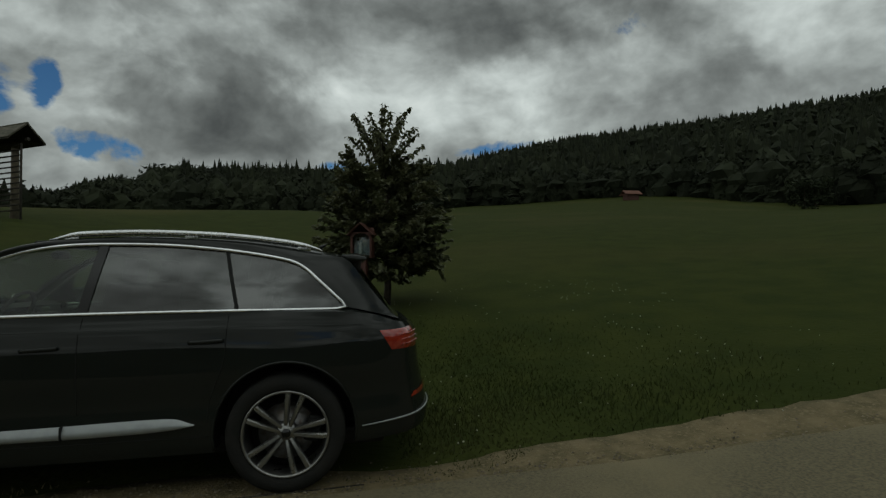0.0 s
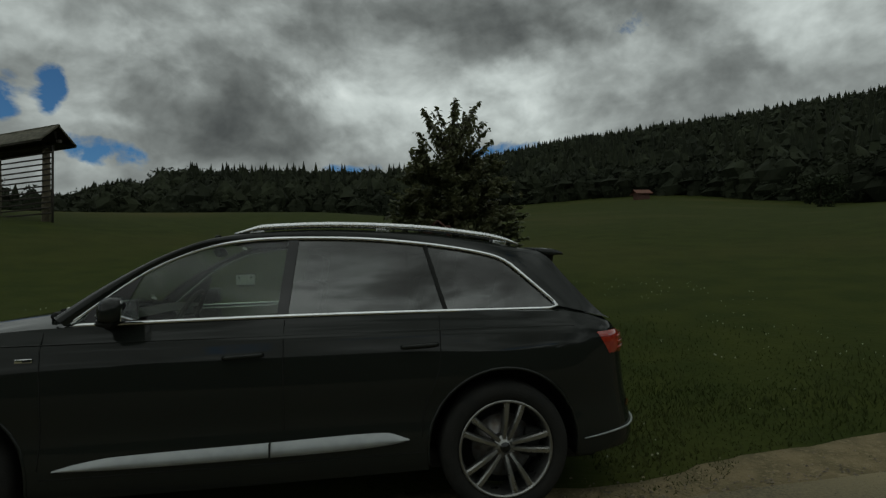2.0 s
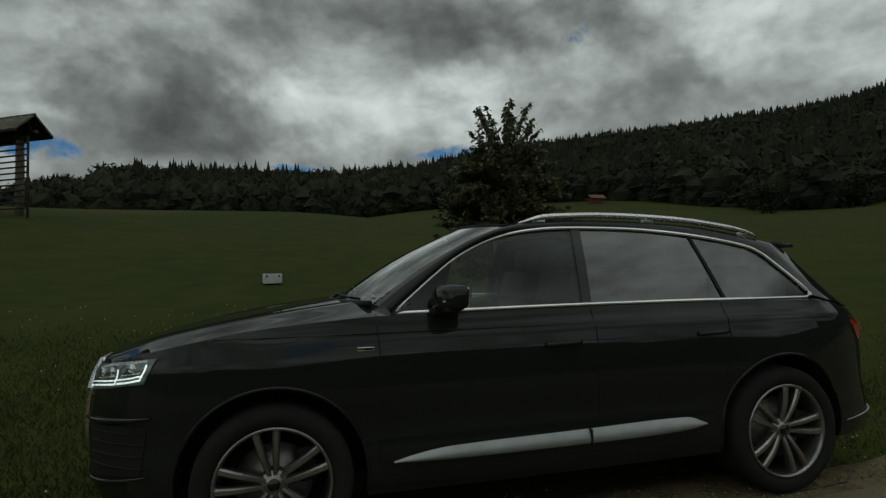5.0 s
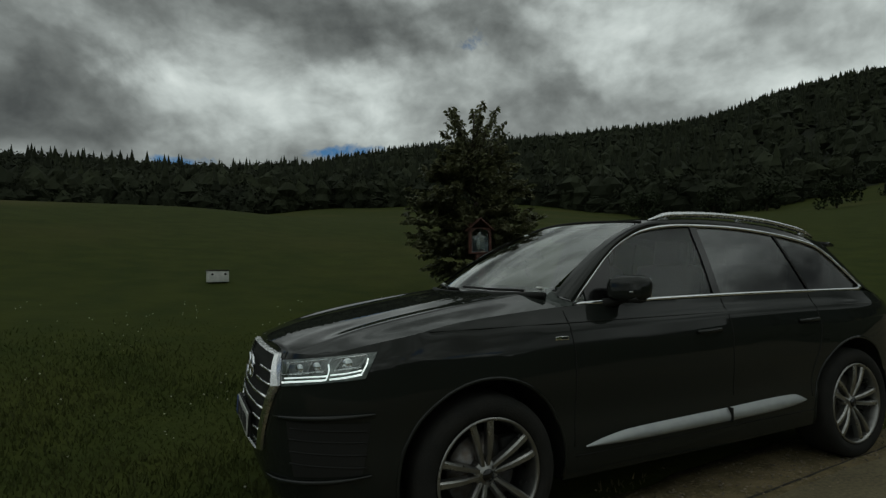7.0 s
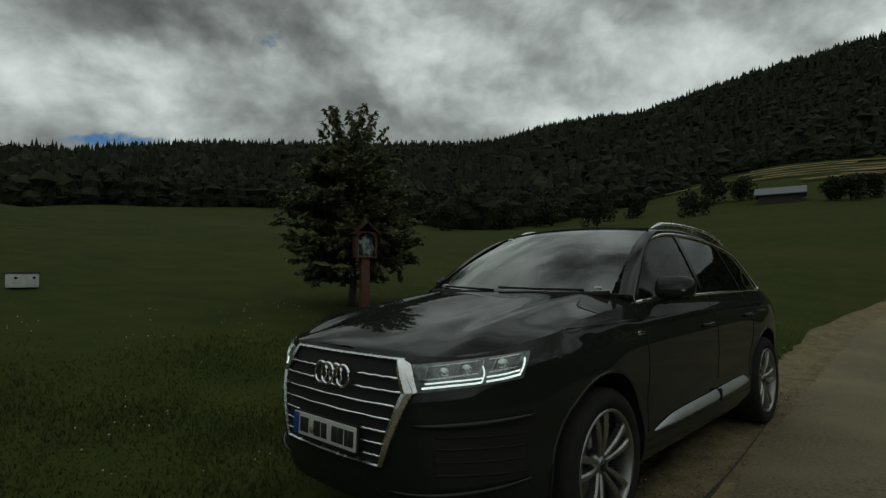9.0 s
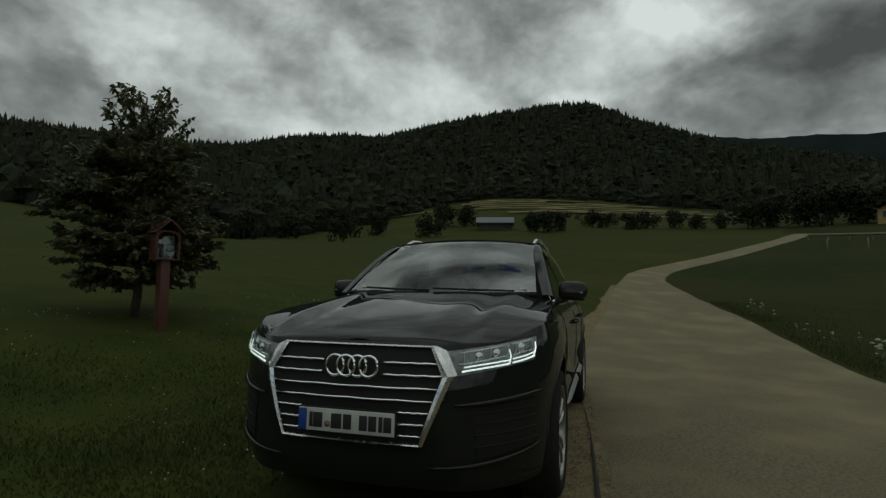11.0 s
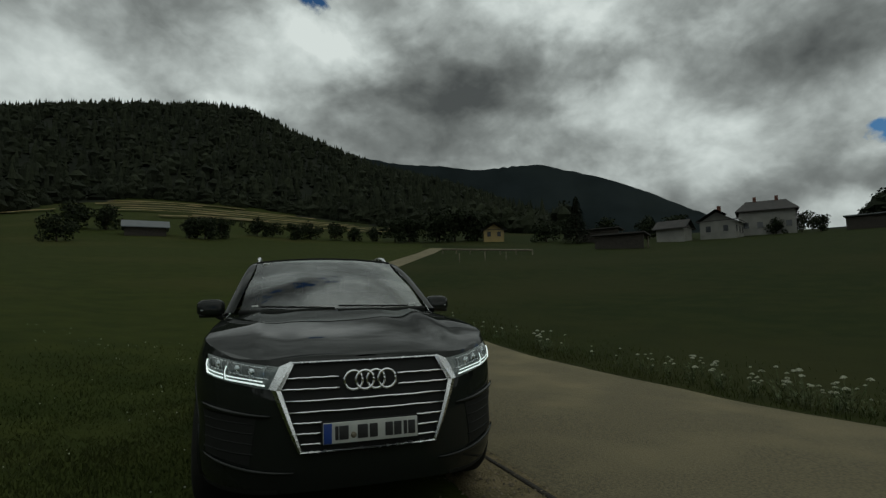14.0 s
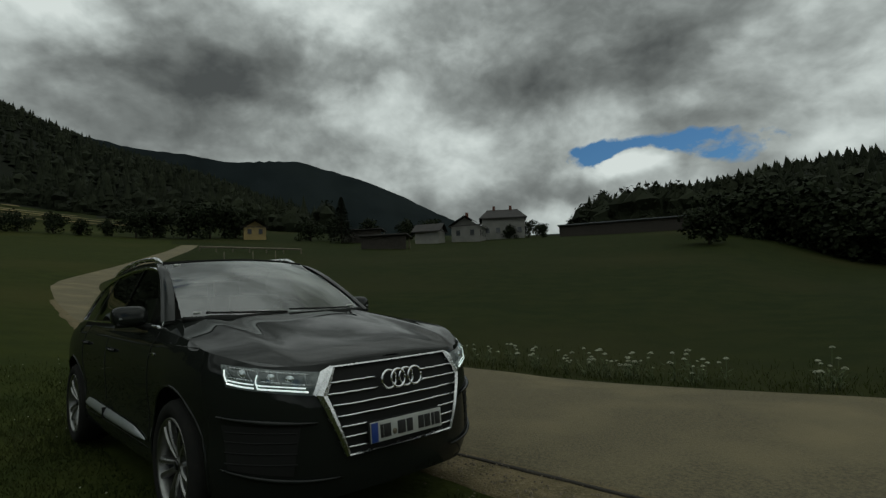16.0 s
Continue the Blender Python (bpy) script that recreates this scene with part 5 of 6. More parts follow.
# ---- wheels
def build_wheel():
    wheel = empty("wheel")
    bm = bmesh.new()      # tyre by turning a section
    prof = ((0.272, -0.115), (0.300, -0.138), (0.335, -0.143), (0.365, -0.130), (0.381, -0.105), (0.385, -0.06), (0.385, 0.06), (0.381, 0.105), (0.365, 0.130), (0.335, 0.143), (0.300, 0.138), (0.272, 0.115))

    def turned(bm, prof, n=56, closed=False):
        rows = [[bm.verts.new((r * math.cos(math.tau * k / n), y, r * math.sin(math.tau * k / n))) for r, y in prof] for k in range(n)]
        for k in range(n):
            a, b = rows[k], rows[(k + 1) % n]
            for j in range(len(prof) - (0 if closed else 1)):
                j2 = (j + 1) % len(prof)
                bm.faces.new((a[j], a[j2], b[j2], b[j]))
        bmesh.ops.recalc_face_normals(bm, faces=bm.faces)
    turned(bm, prof, closed=True)
    part("tyre", bm, M_TYRE, wheel)
    bm = bmesh.new()
    turned(bm, ((0.282, -0.128), (0.276, -0.136), (0.268, -0.132), (0.262, -0.118), (0.255, -0.06), (0.250, 0.10), (0.272, 0.12)))
    part("rim", bm, M_RIM, wheel)
    bm = bmesh.new()
    turned(bm, ((0.01, -0.100), (0.030, -0.102), (0.034, -0.096), (0.060, -0.092), (0.072, -0.080), (0.072, -0.03)), 28)
    part("hub", bm, M_RIM, wheel)
    bm = bmesh.new()
    cyl_into(bm, 0.031, 0.029, 0.012, pose(0, -0.104, 0, 90), 24)
    part("hub_cap", bm, M_GLOSSBLACK, wheel)
    bm = bmesh.new()
    cyl_into(bm, 0.185, 0.185, 0.03, pose(0, -0.02, 0, 90), 40)
    part("brake_disc", bm, M_DISC, wheel)
    bm = bmesh.new()
    cyl_into(bm, 0.25, 0.25, 0.02, pose(0, 0.06, 0, 90), 40)
    part("wheel_back", bm, M_BLACK, wheel)
    part("brake_caliper", box((0.10, 0.07, 0.17), pose(0.165, -0.03, 0.05), 0.015), M_BLACK, wheel)
    for k in range(5):
        m = pose(0, -0.086, 0, 90) @ pose(0.052 * math.cos(math.tau * k / 5), 0.052 * math.sin(math.tau * k / 5), 0)
        bm = bmesh.new()
        cyl_into(bm, 0.010, 0.010, 0.016, m, 8)
        part("wheel_bolt", bm, M_GLOSSBLACK, wheel)
    # five pairs of slim spokes
    spoke_mesh = []
    for q in (-1, 1):
        bm = bmesh.new()
        rows = []
        for j in range(7):
            t = j / 6
            r = 0.045 + 0.222 * t
            off = q * (0.014 + 0.036 * t ** 0.9)
            w = 0.030 + 0.014 * t
            y = -0.092 - 0.020 * math.sin(t * math.pi) * 0.6 - 0.026 * t
            rows.append([bm.verts.new(v) for v in ((off - w / 2, y + 0.035, r), (off - w / 2 * 0.9, y + 0.004, r), (off - w * 0.25, y - 0.006, r), (off + w * 0.25, y - 0.006, r), (off + w / 2 * 0.9, y + 0.004, r), (off + w / 2, y + 0.035, r))])
        for a, b in zip(rows, rows[1:]):
            for k in range(6):
                bm.faces.new((a[k], a[(k + 1) % 6], b[(k + 1) % 6], b[k]))
        bm.faces.new(rows[0])
        bm.faces.new(rows[-1][::-1])
        bmesh.ops.recalc_face_normals(bm, faces=bm.faces)
        me = bpy.data.meshes.new("spoke")
        bm.to_mesh(me)
        bm.free()
        me.materials.append(M_RIM)
        spoke_mesh.append(me)
    for k in range(5):
        for me in spoke_mesh:
            o = new("spoke", me)
            o.parent = wheel
            o.matrix_local = pose(0, 0, 0, 0, 72 * k, 0)
    return wheel


first = build_wheel()
first.parent = car
first.matrix_local = pose(1.497, -0.835, 0.387, 0, 14, 0)
for x, y, spin, flip in ((-1.497, -0.835, -8, 0), (1.497, 0.835, 20, 180), (-1.497, 0.835, 40, 180)):
    w = copy_thing(first, pose(x, y, 0.387, 0, 0, flip) @ pose(0, 0, 0, 0, spin, 0))

# underbody and a dark liner in each arch
part("underbody", box((4.3, 1.5, 0.12), pose(0, 0, 0.29), 0.03), M_BLACK, car)


# ---- cabin seen through the glass
def seat(x, y, w=0.50):
    bm = bmesh.new()
    box_into(bm, (0.50, w, 0.16), pose(x, y, 0.80), 0.05)
    box_into(bm, (0.16, w, 0.62), pose(x + 0.30, y, 1.08, 0, 14, 0), 0.05)
    box_into(bm, (0.10, 0.26, 0.18), pose(x + 0.40, y, 1.47, 0, 10, 0), 0.035)
    cyl_into(bm, 0.008, 0.008, 0.14, pose(x + 0.385, y - 0.06, 1.38, 0, 10, 0), 8)
    cyl_into(bm, 0.008, 0.008, 0.14, pose(x + 0.385, y + 0.06, 1.38, 0, 10, 0), 8)
    return part("cabin_seat", bm, M_SEAT, car)


for x, ys in ((-0.02, (-0.38, 0.38)), (0.85, (-0.45, 0.0, 0.45)), (1.55, (-0.35, 0.35))):
    for y in ys:
        seat(x, y, 0.50 if x < 0.5 else 0.42)
part("dashboard", sheet(6, 20, lambda u, v: (-1.0 + 0.42 * u, -0.72 + 1.44 * v, 1.205 + 0.02 * math.sin(math.pi * u) + (0.03 * math.exp(-((v - 0.24) / 0.08) ** 2)) * math.sin(math.pi * u))), M_SEAT, car)
wheel_c, wheel_m = Vector((-0.42, -0.38, 1.17)), Euler((0, radians(-62), 0)).to_matrix()
part("steering_wheel", tube([wheel_c + wheel_m @ Vector((0.185 * math.cos(a), 0.185 * math.sin(a), 0)) for a in [math.tau * k / 32 for k in range(32)]], 0.015, 8, closed=True), M_SEAT, car)
part("headliner", sheet(10, 8, lambda u, v: tuple(Vector(roof_point(0.03 + 0.94 * u, 0.03 + 0.94 * v)) - Vector((0, 0, 0.035)))), M_LINER, car)

# ---------------------------------------------------------------- the young tree by the shrine
def small_tree(loc, height=4.25, seed=3, leaves=33000):
    rng = random.Random(seed)
    tree = empty("tree", loc)
    tagged(tree, "young broadleaved tree with dense dark crown behind the shrine", "tree")
    trunk_pts = [Vector((0.03 * math.sin(k * 1.3), 0.03 * math.cos(k * 1.7), height * 0.93 * k / 10)) for k in range(11)]
    trunk = part("trunk", tube(trunk_pts, [0.075 * (1 - 0.09 * k) + 0.004 for k in range(11)], 10), M_BARK, tree)
    # outline of the dense lower crown: height above the foot and half width
    outline = ((0.55, 0.75), (0.85, 1.12), (1.3, 1.38), (1.9, 1.36), (2.4, 1.18), (2.8, 1.0), (3.2, 0.80))
    limbs = []
    for i in range(150):
        t = rng.random()
        z1 = 0.65 + 2.4 * t
        reach = curve_at(outline, z1)[0] * rng.uniform(0.72, 1.06)
        a = rng.random() * math.tau
        z0 = max(0.55, z1 - (0.05 + 0.45 * t) * reach - 0.05)
        pts = []
        for k in range(6):
            s = k / 5
            pts.append(Vector((reach * s * math.cos(a + 0.3 * s), reach * s * math.sin(a + 0.3 * s), z0 + (z1 - z0) * s ** 0.8 - 0.10 * (1 - t) * s * s)))
        limbs.append((pts, t))
    shoots = []
    for i in range(30):                      # the open top: long shoots that fan out and arch over
        a, f = i * 2.399 + rng.gauss(0, 0.2), rng.random()
        z0, z1 = 2.2 + 0.9 * f, 3.05 + 1.2 * f ** 0.7 + rng.gauss(0, 0.05)
        reach = (0.98 - 0.58 * f ** 1.3) * rng.uniform(0.8, 1.08)
        pts = []
        for k in range(7):
            s = k / 6
            pts.append(Vector((reach * s * math.cos(a + 0.25 * s), reach * s * math.sin(a + 0.25 * s), z0 + (z1 - z0) * (1.35 * s - 0.35 * s * s))))
        shoots.append(pts)
        part("limb", tube(pts, [0.016 * (1 - 0.13 * k) for k in range(7)], 5), M_BARK, trunk)
    for i, (pts, t) in enumerate(limbs):
        if i % 3 == 0:
            part("limb", tube(pts, [0.020 * (1 - t * 0.5) * (1 - 0.16 * k) for k in range(6)], 5), M_BARK, trunk)
    vs, fs = [], []

    def leaf(p, u, size):
        w = u.cross(Vector((rng.gauss(0, 0.5), rng.gauss(0, 0.5), 1))).normalized()
        droop = Vector((0, 0, -0.25 * size))
        b = len(vs)
        vs.extend([p - u * size, p + w * size * 0.72 - u * size * 0.1, p + w * size * 0.45 + u * size * 0.75 + droop, p + u * size * 1.3 + droop * 2, p - w * size * 0.45 + u * size * 0.75 + droop, p - w * size * 0.72 - u * size * 0.1])
        fs.append((b, b + 1, b + 2, b + 3, b + 4, b + 5))

    sprigs = []
    for pts, t in limbs:                     # leafy sprigs leave each limb to both sides
        for j in range(9):
            s = (0.25 + 0.75 * rng.random()) * 4.999
            k = int(s)
            p0 = pts[k].lerp(pts[k + 1], s - k)
            out = (pts[5] - pts[0]).normalized()
            d = (out + Vector((rng.gauss(0, 0.55), rng.gauss(0, 0.55), rng.gauss(0.05 + 0.25 * t, 0.3)))).normalized()
            sprigs.append((p0, d * rng.uniform(0.14, 0.34)))
    for i in range(leaves):
        p0, d = sprigs[rng.randrange(len(sprigs))]
        p = p0 + d * rng.random() + Vector((rng.gauss(0, 0.03), rng.gauss(0, 0.03), rng.gauss(0, 0.02)))
        leaf(p, (d.normalized() + Vector((rng.gauss(0, 0.6), rng.gauss(0, 0.6), rng.gauss(-0.15, 0.35)))).normalized(), rng.uniform(0.034, 0.056))
    for pts in shoots:
        for j in range(62):
            s = (0.12 + 0.88 * rng.random()) * 5.999
            k = int(s)
            p0 = pts[k].lerp(pts[k + 1], s - k)
            side = Vector((rng.gauss(0, 1), rng.gauss(0, 1), rng.gauss(-0.1, 0.6))).normalized()
            far = (0.16 if rng.random() < 0.35 else 0.07) * (1.2 - s / 8)
            leaf(p0 + side * far * rng.uniform(0.4, 1.0), (side + Vector((0, 0, -0.35))).normalized(), rng.uniform(0.032, 0.056))
    pmesh("crown", vs, fs, M_LEAF, tree, "dense dark green leaves", smooth=False, kind="stuff")
    return tree


small_tree((2.62, 6.68, ground_z(2.62, 6.68) - 0.03))


# ---------------------------------------------------------------- wayside shrine
def shrine(loc, turn):
    s = empty("wayside_shrine", loc, turn)
    tagged(s, "red-brown wooden wayside shrine on a square post", "shrine")
    part("post", box((0.15, 0.15, 1.20), pose(0, 0.02, 0.60), 0.012), M_REDWOOD, s)
    for k, (sz, m) in enumerate((((0.40, 0.20, 0.025), pose(0, 0, 1.20)), ((0.025, 0.20, 0.46), pose(-0.19, 0, 1.43)), ((0.025, 0.20, 0.46), pose(0.19, 0, 1.43)), ((0.40, 0.02, 0.56), pose(0, 0.10, 1.48)))):
        part(("shelf", "side_panel", "side_panel", "back_panel")[k], box(sz, m, 0.004), M_REDWOOD, s)
    for q in (-1, 1):
        part("roof_board", box((0.34, 0.30, 0.022), pose(q * 0.125, -0.02, 1.72, 0, q * 42, 0), 0.004), M_REDWOOD, s)
    bm = bmesh.new()
    vs = [bm.verts.new(p) for p in ((-0.18, -0.085, 1.655), (0.18, -0.085, 1.655), (0, -0.085, 1.815))]
    bm.faces.new(vs)
    bmesh.ops.solidify(bm, geom=list(bm.faces), thickness=0.02)
    part("gable", bm, M_REDWOOD, s)
    # arched front frame
    bm = bmesh.new()
    n = 14
    inner = [(-0.162, 1.222)] + [(-0.162 * math.cos(math.pi * k / n), 1.535 + 0.115 * math.sin(math.pi * k / n)) for k in range(n + 1)] + [(0.162, 1.222)]
    outer = [(-0.19, 1.20)] + [(-0.19 * (1 if k < 3 else math.cos(math.pi * k / n) / 0.8 if abs(math.cos(math.pi * k / n)) < 0.8 else 1) if k <= n // 2 else 0.19 * min(1, -math.cos(math.pi * k / n) / 0.8), 1.665) for k in range(n + 1)] + [(0.19, 1.20)]
    rings = [[bm.verts.new((x, y, z)) for x, z in pts] for pts, y in ((outer, -0.100), (inner, -0.100), (inner, -0.085))]
    for a, b in zip(rings, rings[1:]):
        for k in range(len(a) - 1):
            bm.faces.new((a[k], a[k + 1], b[k + 1], b[k]))
    bmesh.ops.recalc_face_normals(bm, faces=bm.faces)
    part("front_frame", bm, M_REDWOOD, s, smooth=False)
    part("icon", box((0.34, 0.008, 0.46), pose(0, 0.03, 1.44), 0.002), M_ICON, s, "pale blue-grey painted panel")
    bm = bmesh.new()
    bmesh.ops.create_uvsphere(bm, u_segments=10, v_segments=8, radius=0.04)
    bmesh.ops.scale(bm, vec=(0.9, 0.7, 3.2), verts=bm.verts)
    bmesh.ops.translate(bm, vec=(-0.03, -0.03, 1.36), verts=bm.verts)
    part("figure", bm, M_WHITE, s, "small plain pale figure")
    bm = bmesh.new()
    cyl_into(bm, 0.035, 0.028, 0.06, pose(0.06, -0.05, 1.245), 12)
    part("candle_cup", bm, M_WHITE, s)
    pane = part("pane", box((0.29, 0.004, 0.42), pose(0, -0.082, 1.44)), M_LENS, s)
    return s


shrine((2.12, 5.62, ground_z(2.12, 5.62) - 0.06), -18)


# ---------------------------------------------------------------- white box in the meadow
def meadow_box(loc, turn):
    b = empty("box", loc, turn)
    tagged(b, "small white box with dark lid in the grass", "box")
    part("body", box((0.44, 0.30, 0.26), pose(0, 0, 0.13), 0.012), M_WHITE, b)
    part("lid", box((0.47, 0.33, 0.025), pose(0, 0, 0.272), 0.006), M_DARKWOOD, b, "dark lid")
    for q in (-1, 1):
        bm = bmesh.new()
        cyl_into(bm, 0.026, 0.026, 0.01, pose(q * 0.14, -0.152, 0.18, 90), 14)
        part("hole", bm, M_BLACK, b)
    return b


meadow_box((-2.15, 10.4, ground_z(-2.15, 10.4) + 0.02), 8)


# ---------------------------------------------------------------- hay rack
def hay_rack(loc, turn):
    r = empty("hay_rack", loc, turn)
    tagged(r, "old wooden hay rack with long bars under a shingled roof", "hay rack")
    span, high = 3.3, 3.3
    for i in range(4):
        part("post", tube([(-i * span, 0, -0.4), (-i * span + 0.02, 0, high * 0.6), (-i * span, 0, high)], [0.17, 0.155, 0.14], 8), M_GREYWOOD, r)
    for k in range(13):
        z = 0.30 + 0.235 * k
        part("bar", tube([(0.62, -0.19, z), (-4.6, -0.19 + 0.02 * math.sin(k), z + 0.015 * math.cos(k * 2)), (-9.6, -0.19, z)], 0.035, 6), M_DARKWOOD, r)
    part("end_pole", tube([(0.62, -0.13, -0.3), (0.60, -0.12, high - 0.1)], 0.045, 6), M_DARKWOOD, r)
    for q in (-1, 1):
        part("roof_slope", box((11.0, 1.06, 0.07), pose(-4.7, q * 0.39, high + 0.37, q * -44), 0.01), M_SHINGLE, r)
        part("eave_board", box((11.0, 0.05, 0.12), pose(-4.7, q * 0.74, high + 0.0), 0.006), M_DARKWOOD, r)
    part("ridge_cap", tube([(0.8, 0, high + 0.755), (-10.2, 0, high + 0.755)], 0.06, 6), M_SHINGLE, r)
    part("ridge_beam", box((11.0, 0.14, 0.14), pose(-4.6, 0, high + 0.05), 0.01), M_DARKWOOD, r)
    bm = bmesh.new()
    vs = [bm.verts.new(p) for p in ((0.74, -0.72, high), (0.74, 0.72, high), (0.74, 0, high + 0.70))]
    bm.faces.new(vs)
    bmesh.ops.solidify(bm, geom=list(bm.faces), thickness=0.03)
    part("gable", bm, M_DARKWOOD, r)
    return r


hay_rack((-12.5, 21.6, ground_z(-12.5, 21.6)), -30)


# ---------------------------------------------------------------- far buildings
def wall_box(name, w, d, h, x, y, z, mat, parent):
    return part(name, box((w, d, h), pose(x, y, z + h / 2), 0.03), mat, parent, smooth=False)


def house(name, loc, turn, w, d, h, rise, wall_mat, roof_mat, label, cat, storeys=2, cols=3, hip=0.0, chimneys=1):
    b = empty(name, loc, turn)
    tagged(b, label, cat)
    wall = wall_box("wall", w, d, h + 1.0, 0, 0, -1.0, wall_mat, b)
    o, t = 0.6, 0.16
    bm = bmesh.new()
    x1, y1, z0, z1 = w / 2 + o, d / 2 + o, h - 0.12, h + rise
    ridge = x1 * (1 - hip)
    for lift in (0.0, t):
        q = [bm.verts.new(p) for p in ((-x1, -y1, z0 + lift), (x1, -y1, z0 + lift), (x1, y1, z0 + lift), (-x1, y1, z0 + lift), (-ridge, 0, z1 + lift), (ridge, 0, z1 + lift))]
        for f in ((0, 1, 5, 4), (1, 2, 5), (2, 3, 4, 5), (3, 0, 4)):
            if len(f) == 4 or hip > 0:
                bm.faces.new([q[k] for k in f])
        if not lift:
            base = q
    for k in ((0, 1), (1, 2), (2, 3), (3, 0)):
        bm.faces.new((base[k[0]], base[k[1]], q[k[1]], q[k[0]]))
    bmesh.ops.recalc_face_normals(bm, faces=bm.faces)
    roof = part("roof", bm, roof_mat, b, smooth=False)
    if not hip:
        for sx in (-1, 1):
            bm = bmesh.new()
            vs = [bm.verts.new((sx * w / 2, *p)) for p in ((-d / 2, h - 0.1), (d / 2, h - 0.1), (0, h + rise - 0.3))]
            bm.faces.new(vs)
            bmesh.ops.solidify(bm, geom=list(bm.faces), thickness=0.1)
            part("gable", bm, wall_mat, b, smooth=False)
    for k in range(chimneys):
        part("chimney", box((0.6, 0.6, 1.4), pose(-w * 0.2 + k * w * 0.4, 0, h + rise + 0.3), 0.03), M_BRICKRED, roof, smooth=False)
    for fl in range(storeys):
        z = 1.5 + fl * 2.7
        if z + 0.8 > h:
            break
        for c in range(cols):
            x = -w / 2 + w * (c + 0.5) / cols
            for sy in (-1, 1):
                wd = part("window", box((1.15, 0.10, 1.35), pose(x, sy * (d / 2 + 0.02), z), 0.01), wall_mat, b, smooth=False)
                part("pane", box((0.95, 0.06, 1.15), pose(x, sy * (d / 2 + 0.06), z), 0.005), M_PANE, wd, smooth=False)
        for c in range(2):
            y = -d / 2 + d * (c + 0.5) / 2
            for sx in (-1, 1):
                wd = part("window", box((0.10, 1.05, 1.30), pose(sx * (w / 2 + 0.02), y, z), 0.01), wall_mat, b, smooth=False)
                part("pane", box((0.06, 0.85, 1.10), pose(sx * (w / 2 + 0.06), y, z), 0.005), M_PANE, wd, smooth=False)
    return b


def at(x, y):
    return (x, y, ground_z(x, y))


house("house", at(78, -95.5), 42, 9.6, 8.5, 4.3, 2.3, M_PLASTER, M_ROOFDARK, "two-storey pale house with dark hipped roof", "house", 2, 4, hip=0.35, chimneys=2)
house("house", at(77, -83), -58, 7.5, 6.0, 3.0, 2.0, M_PLASTER, M_ROOFDARK, "white farmhouse with dark gabled roof", "house", 2, 3)
house("house", at(78.5, -73), 30, 5.0, 4.5, 2.2, 1.6, M_PLASTER, M_ROOFDARK, "small white house with dark gabled roof", "house", 1, 2, chimneys=0)
house("house", at(112, -50.5), -20, 4.2, 4.6, 2.5, 1.6, M_YELLOW, M_ROOFDARK, "yellow gabled house beyond the meadow", "house", 2, 2, chimneys=0)
house("barn", at(115, 23), 101, 7.2, 5.5, 1.2, 1.45, M_DARKWOOD, M_ROOFMETAL, "low barn with pale sheet-metal roof", "barn", 1, 2, chimneys=0)
house("hut", at(69.5, 120), 0, 3.0, 2.4, 1.3, 0.9, M_REDWOOD, M_BRICKRED, "small red-roofed hut at the edge of the woods", "hut", 0, 0, chimneys=0)


def open_shed(loc, turn, length, deep, high, label, bays):
    b = empty("open_shed", loc, turn)
    tagged(b, label, "shed")
    part("roof", box((length, deep, 0.22), pose(0, 0, high + 0.1, 4), 0.03), M_ROOFMETAL if length > 20 else M_ROOFDARK, b, smooth=False)
    part("rear_wall", box((length - 0.6, 0.15, high + 0.8), pose(0, deep / 2 - 0.6, (high - 0.8) / 2), 0.02), M_DARKWOOD, b, smooth=False)
    for k in range(bays + 1):
        x = -length / 2 + 0.4 + (length - 0.8) * k / bays
        part("post", box((0.22, 0.22, high + 1.0), pose(x, -deep / 2 + 0.5, (high - 1.0) / 2), 0.02), M_GREYWOOD, b, smooth=False)
    return b


open_shed(at(52, -104), 25, 27, 5, 2.2, "long low open shed on the hilltop", 8)
open_shed(at(66, -52), 38, 8, 4, 1.9, "dark field shed with flat roof", 3)
open_shed(at(92, -66), 38, 9, 4, 2.4, "dark timber shed below the houses", 3)


def log_rail(a, b, n):
    """A low timber rail on short posts beside the lane."""
    r = empty("timber_rail", (0, 0, 0))
    tagged(r, "long pale timber rail on posts beside the lane", "rail")
    pts = []
    for k in range(n + 1):
        x, y = a[0] + (b[0] - a[0]) * k / n, a[1] + (b[1] - a[1]) * k / n
        z = ground_z(x, y)
        pts.append(Vector((x, y, z + 0.62)))
        part("post", box((0.14, 0.14, 0.9), pose(x, y, z + 0.25), 0.01), M_GREYWOOD, r, smooth=False)
    part("rail", tube(pts, 0.13, 8), M_GREYWOOD, r)
    return r


log_rail((72, -24.8), (60, -33.5), 6)
for x, y in ((50, -19.5), (50, -22.5), (51, -25.5)):
    tagged(part("stake", tube([(x, y, ground_z(x, y) - 0.2), (x + 0.02, y, ground_z(x, y) + 0.95)], 0.045, 6), M_GREYWOOD), "thin pale wooden stake in the meadow", "stake", group="stakes beside the lane")


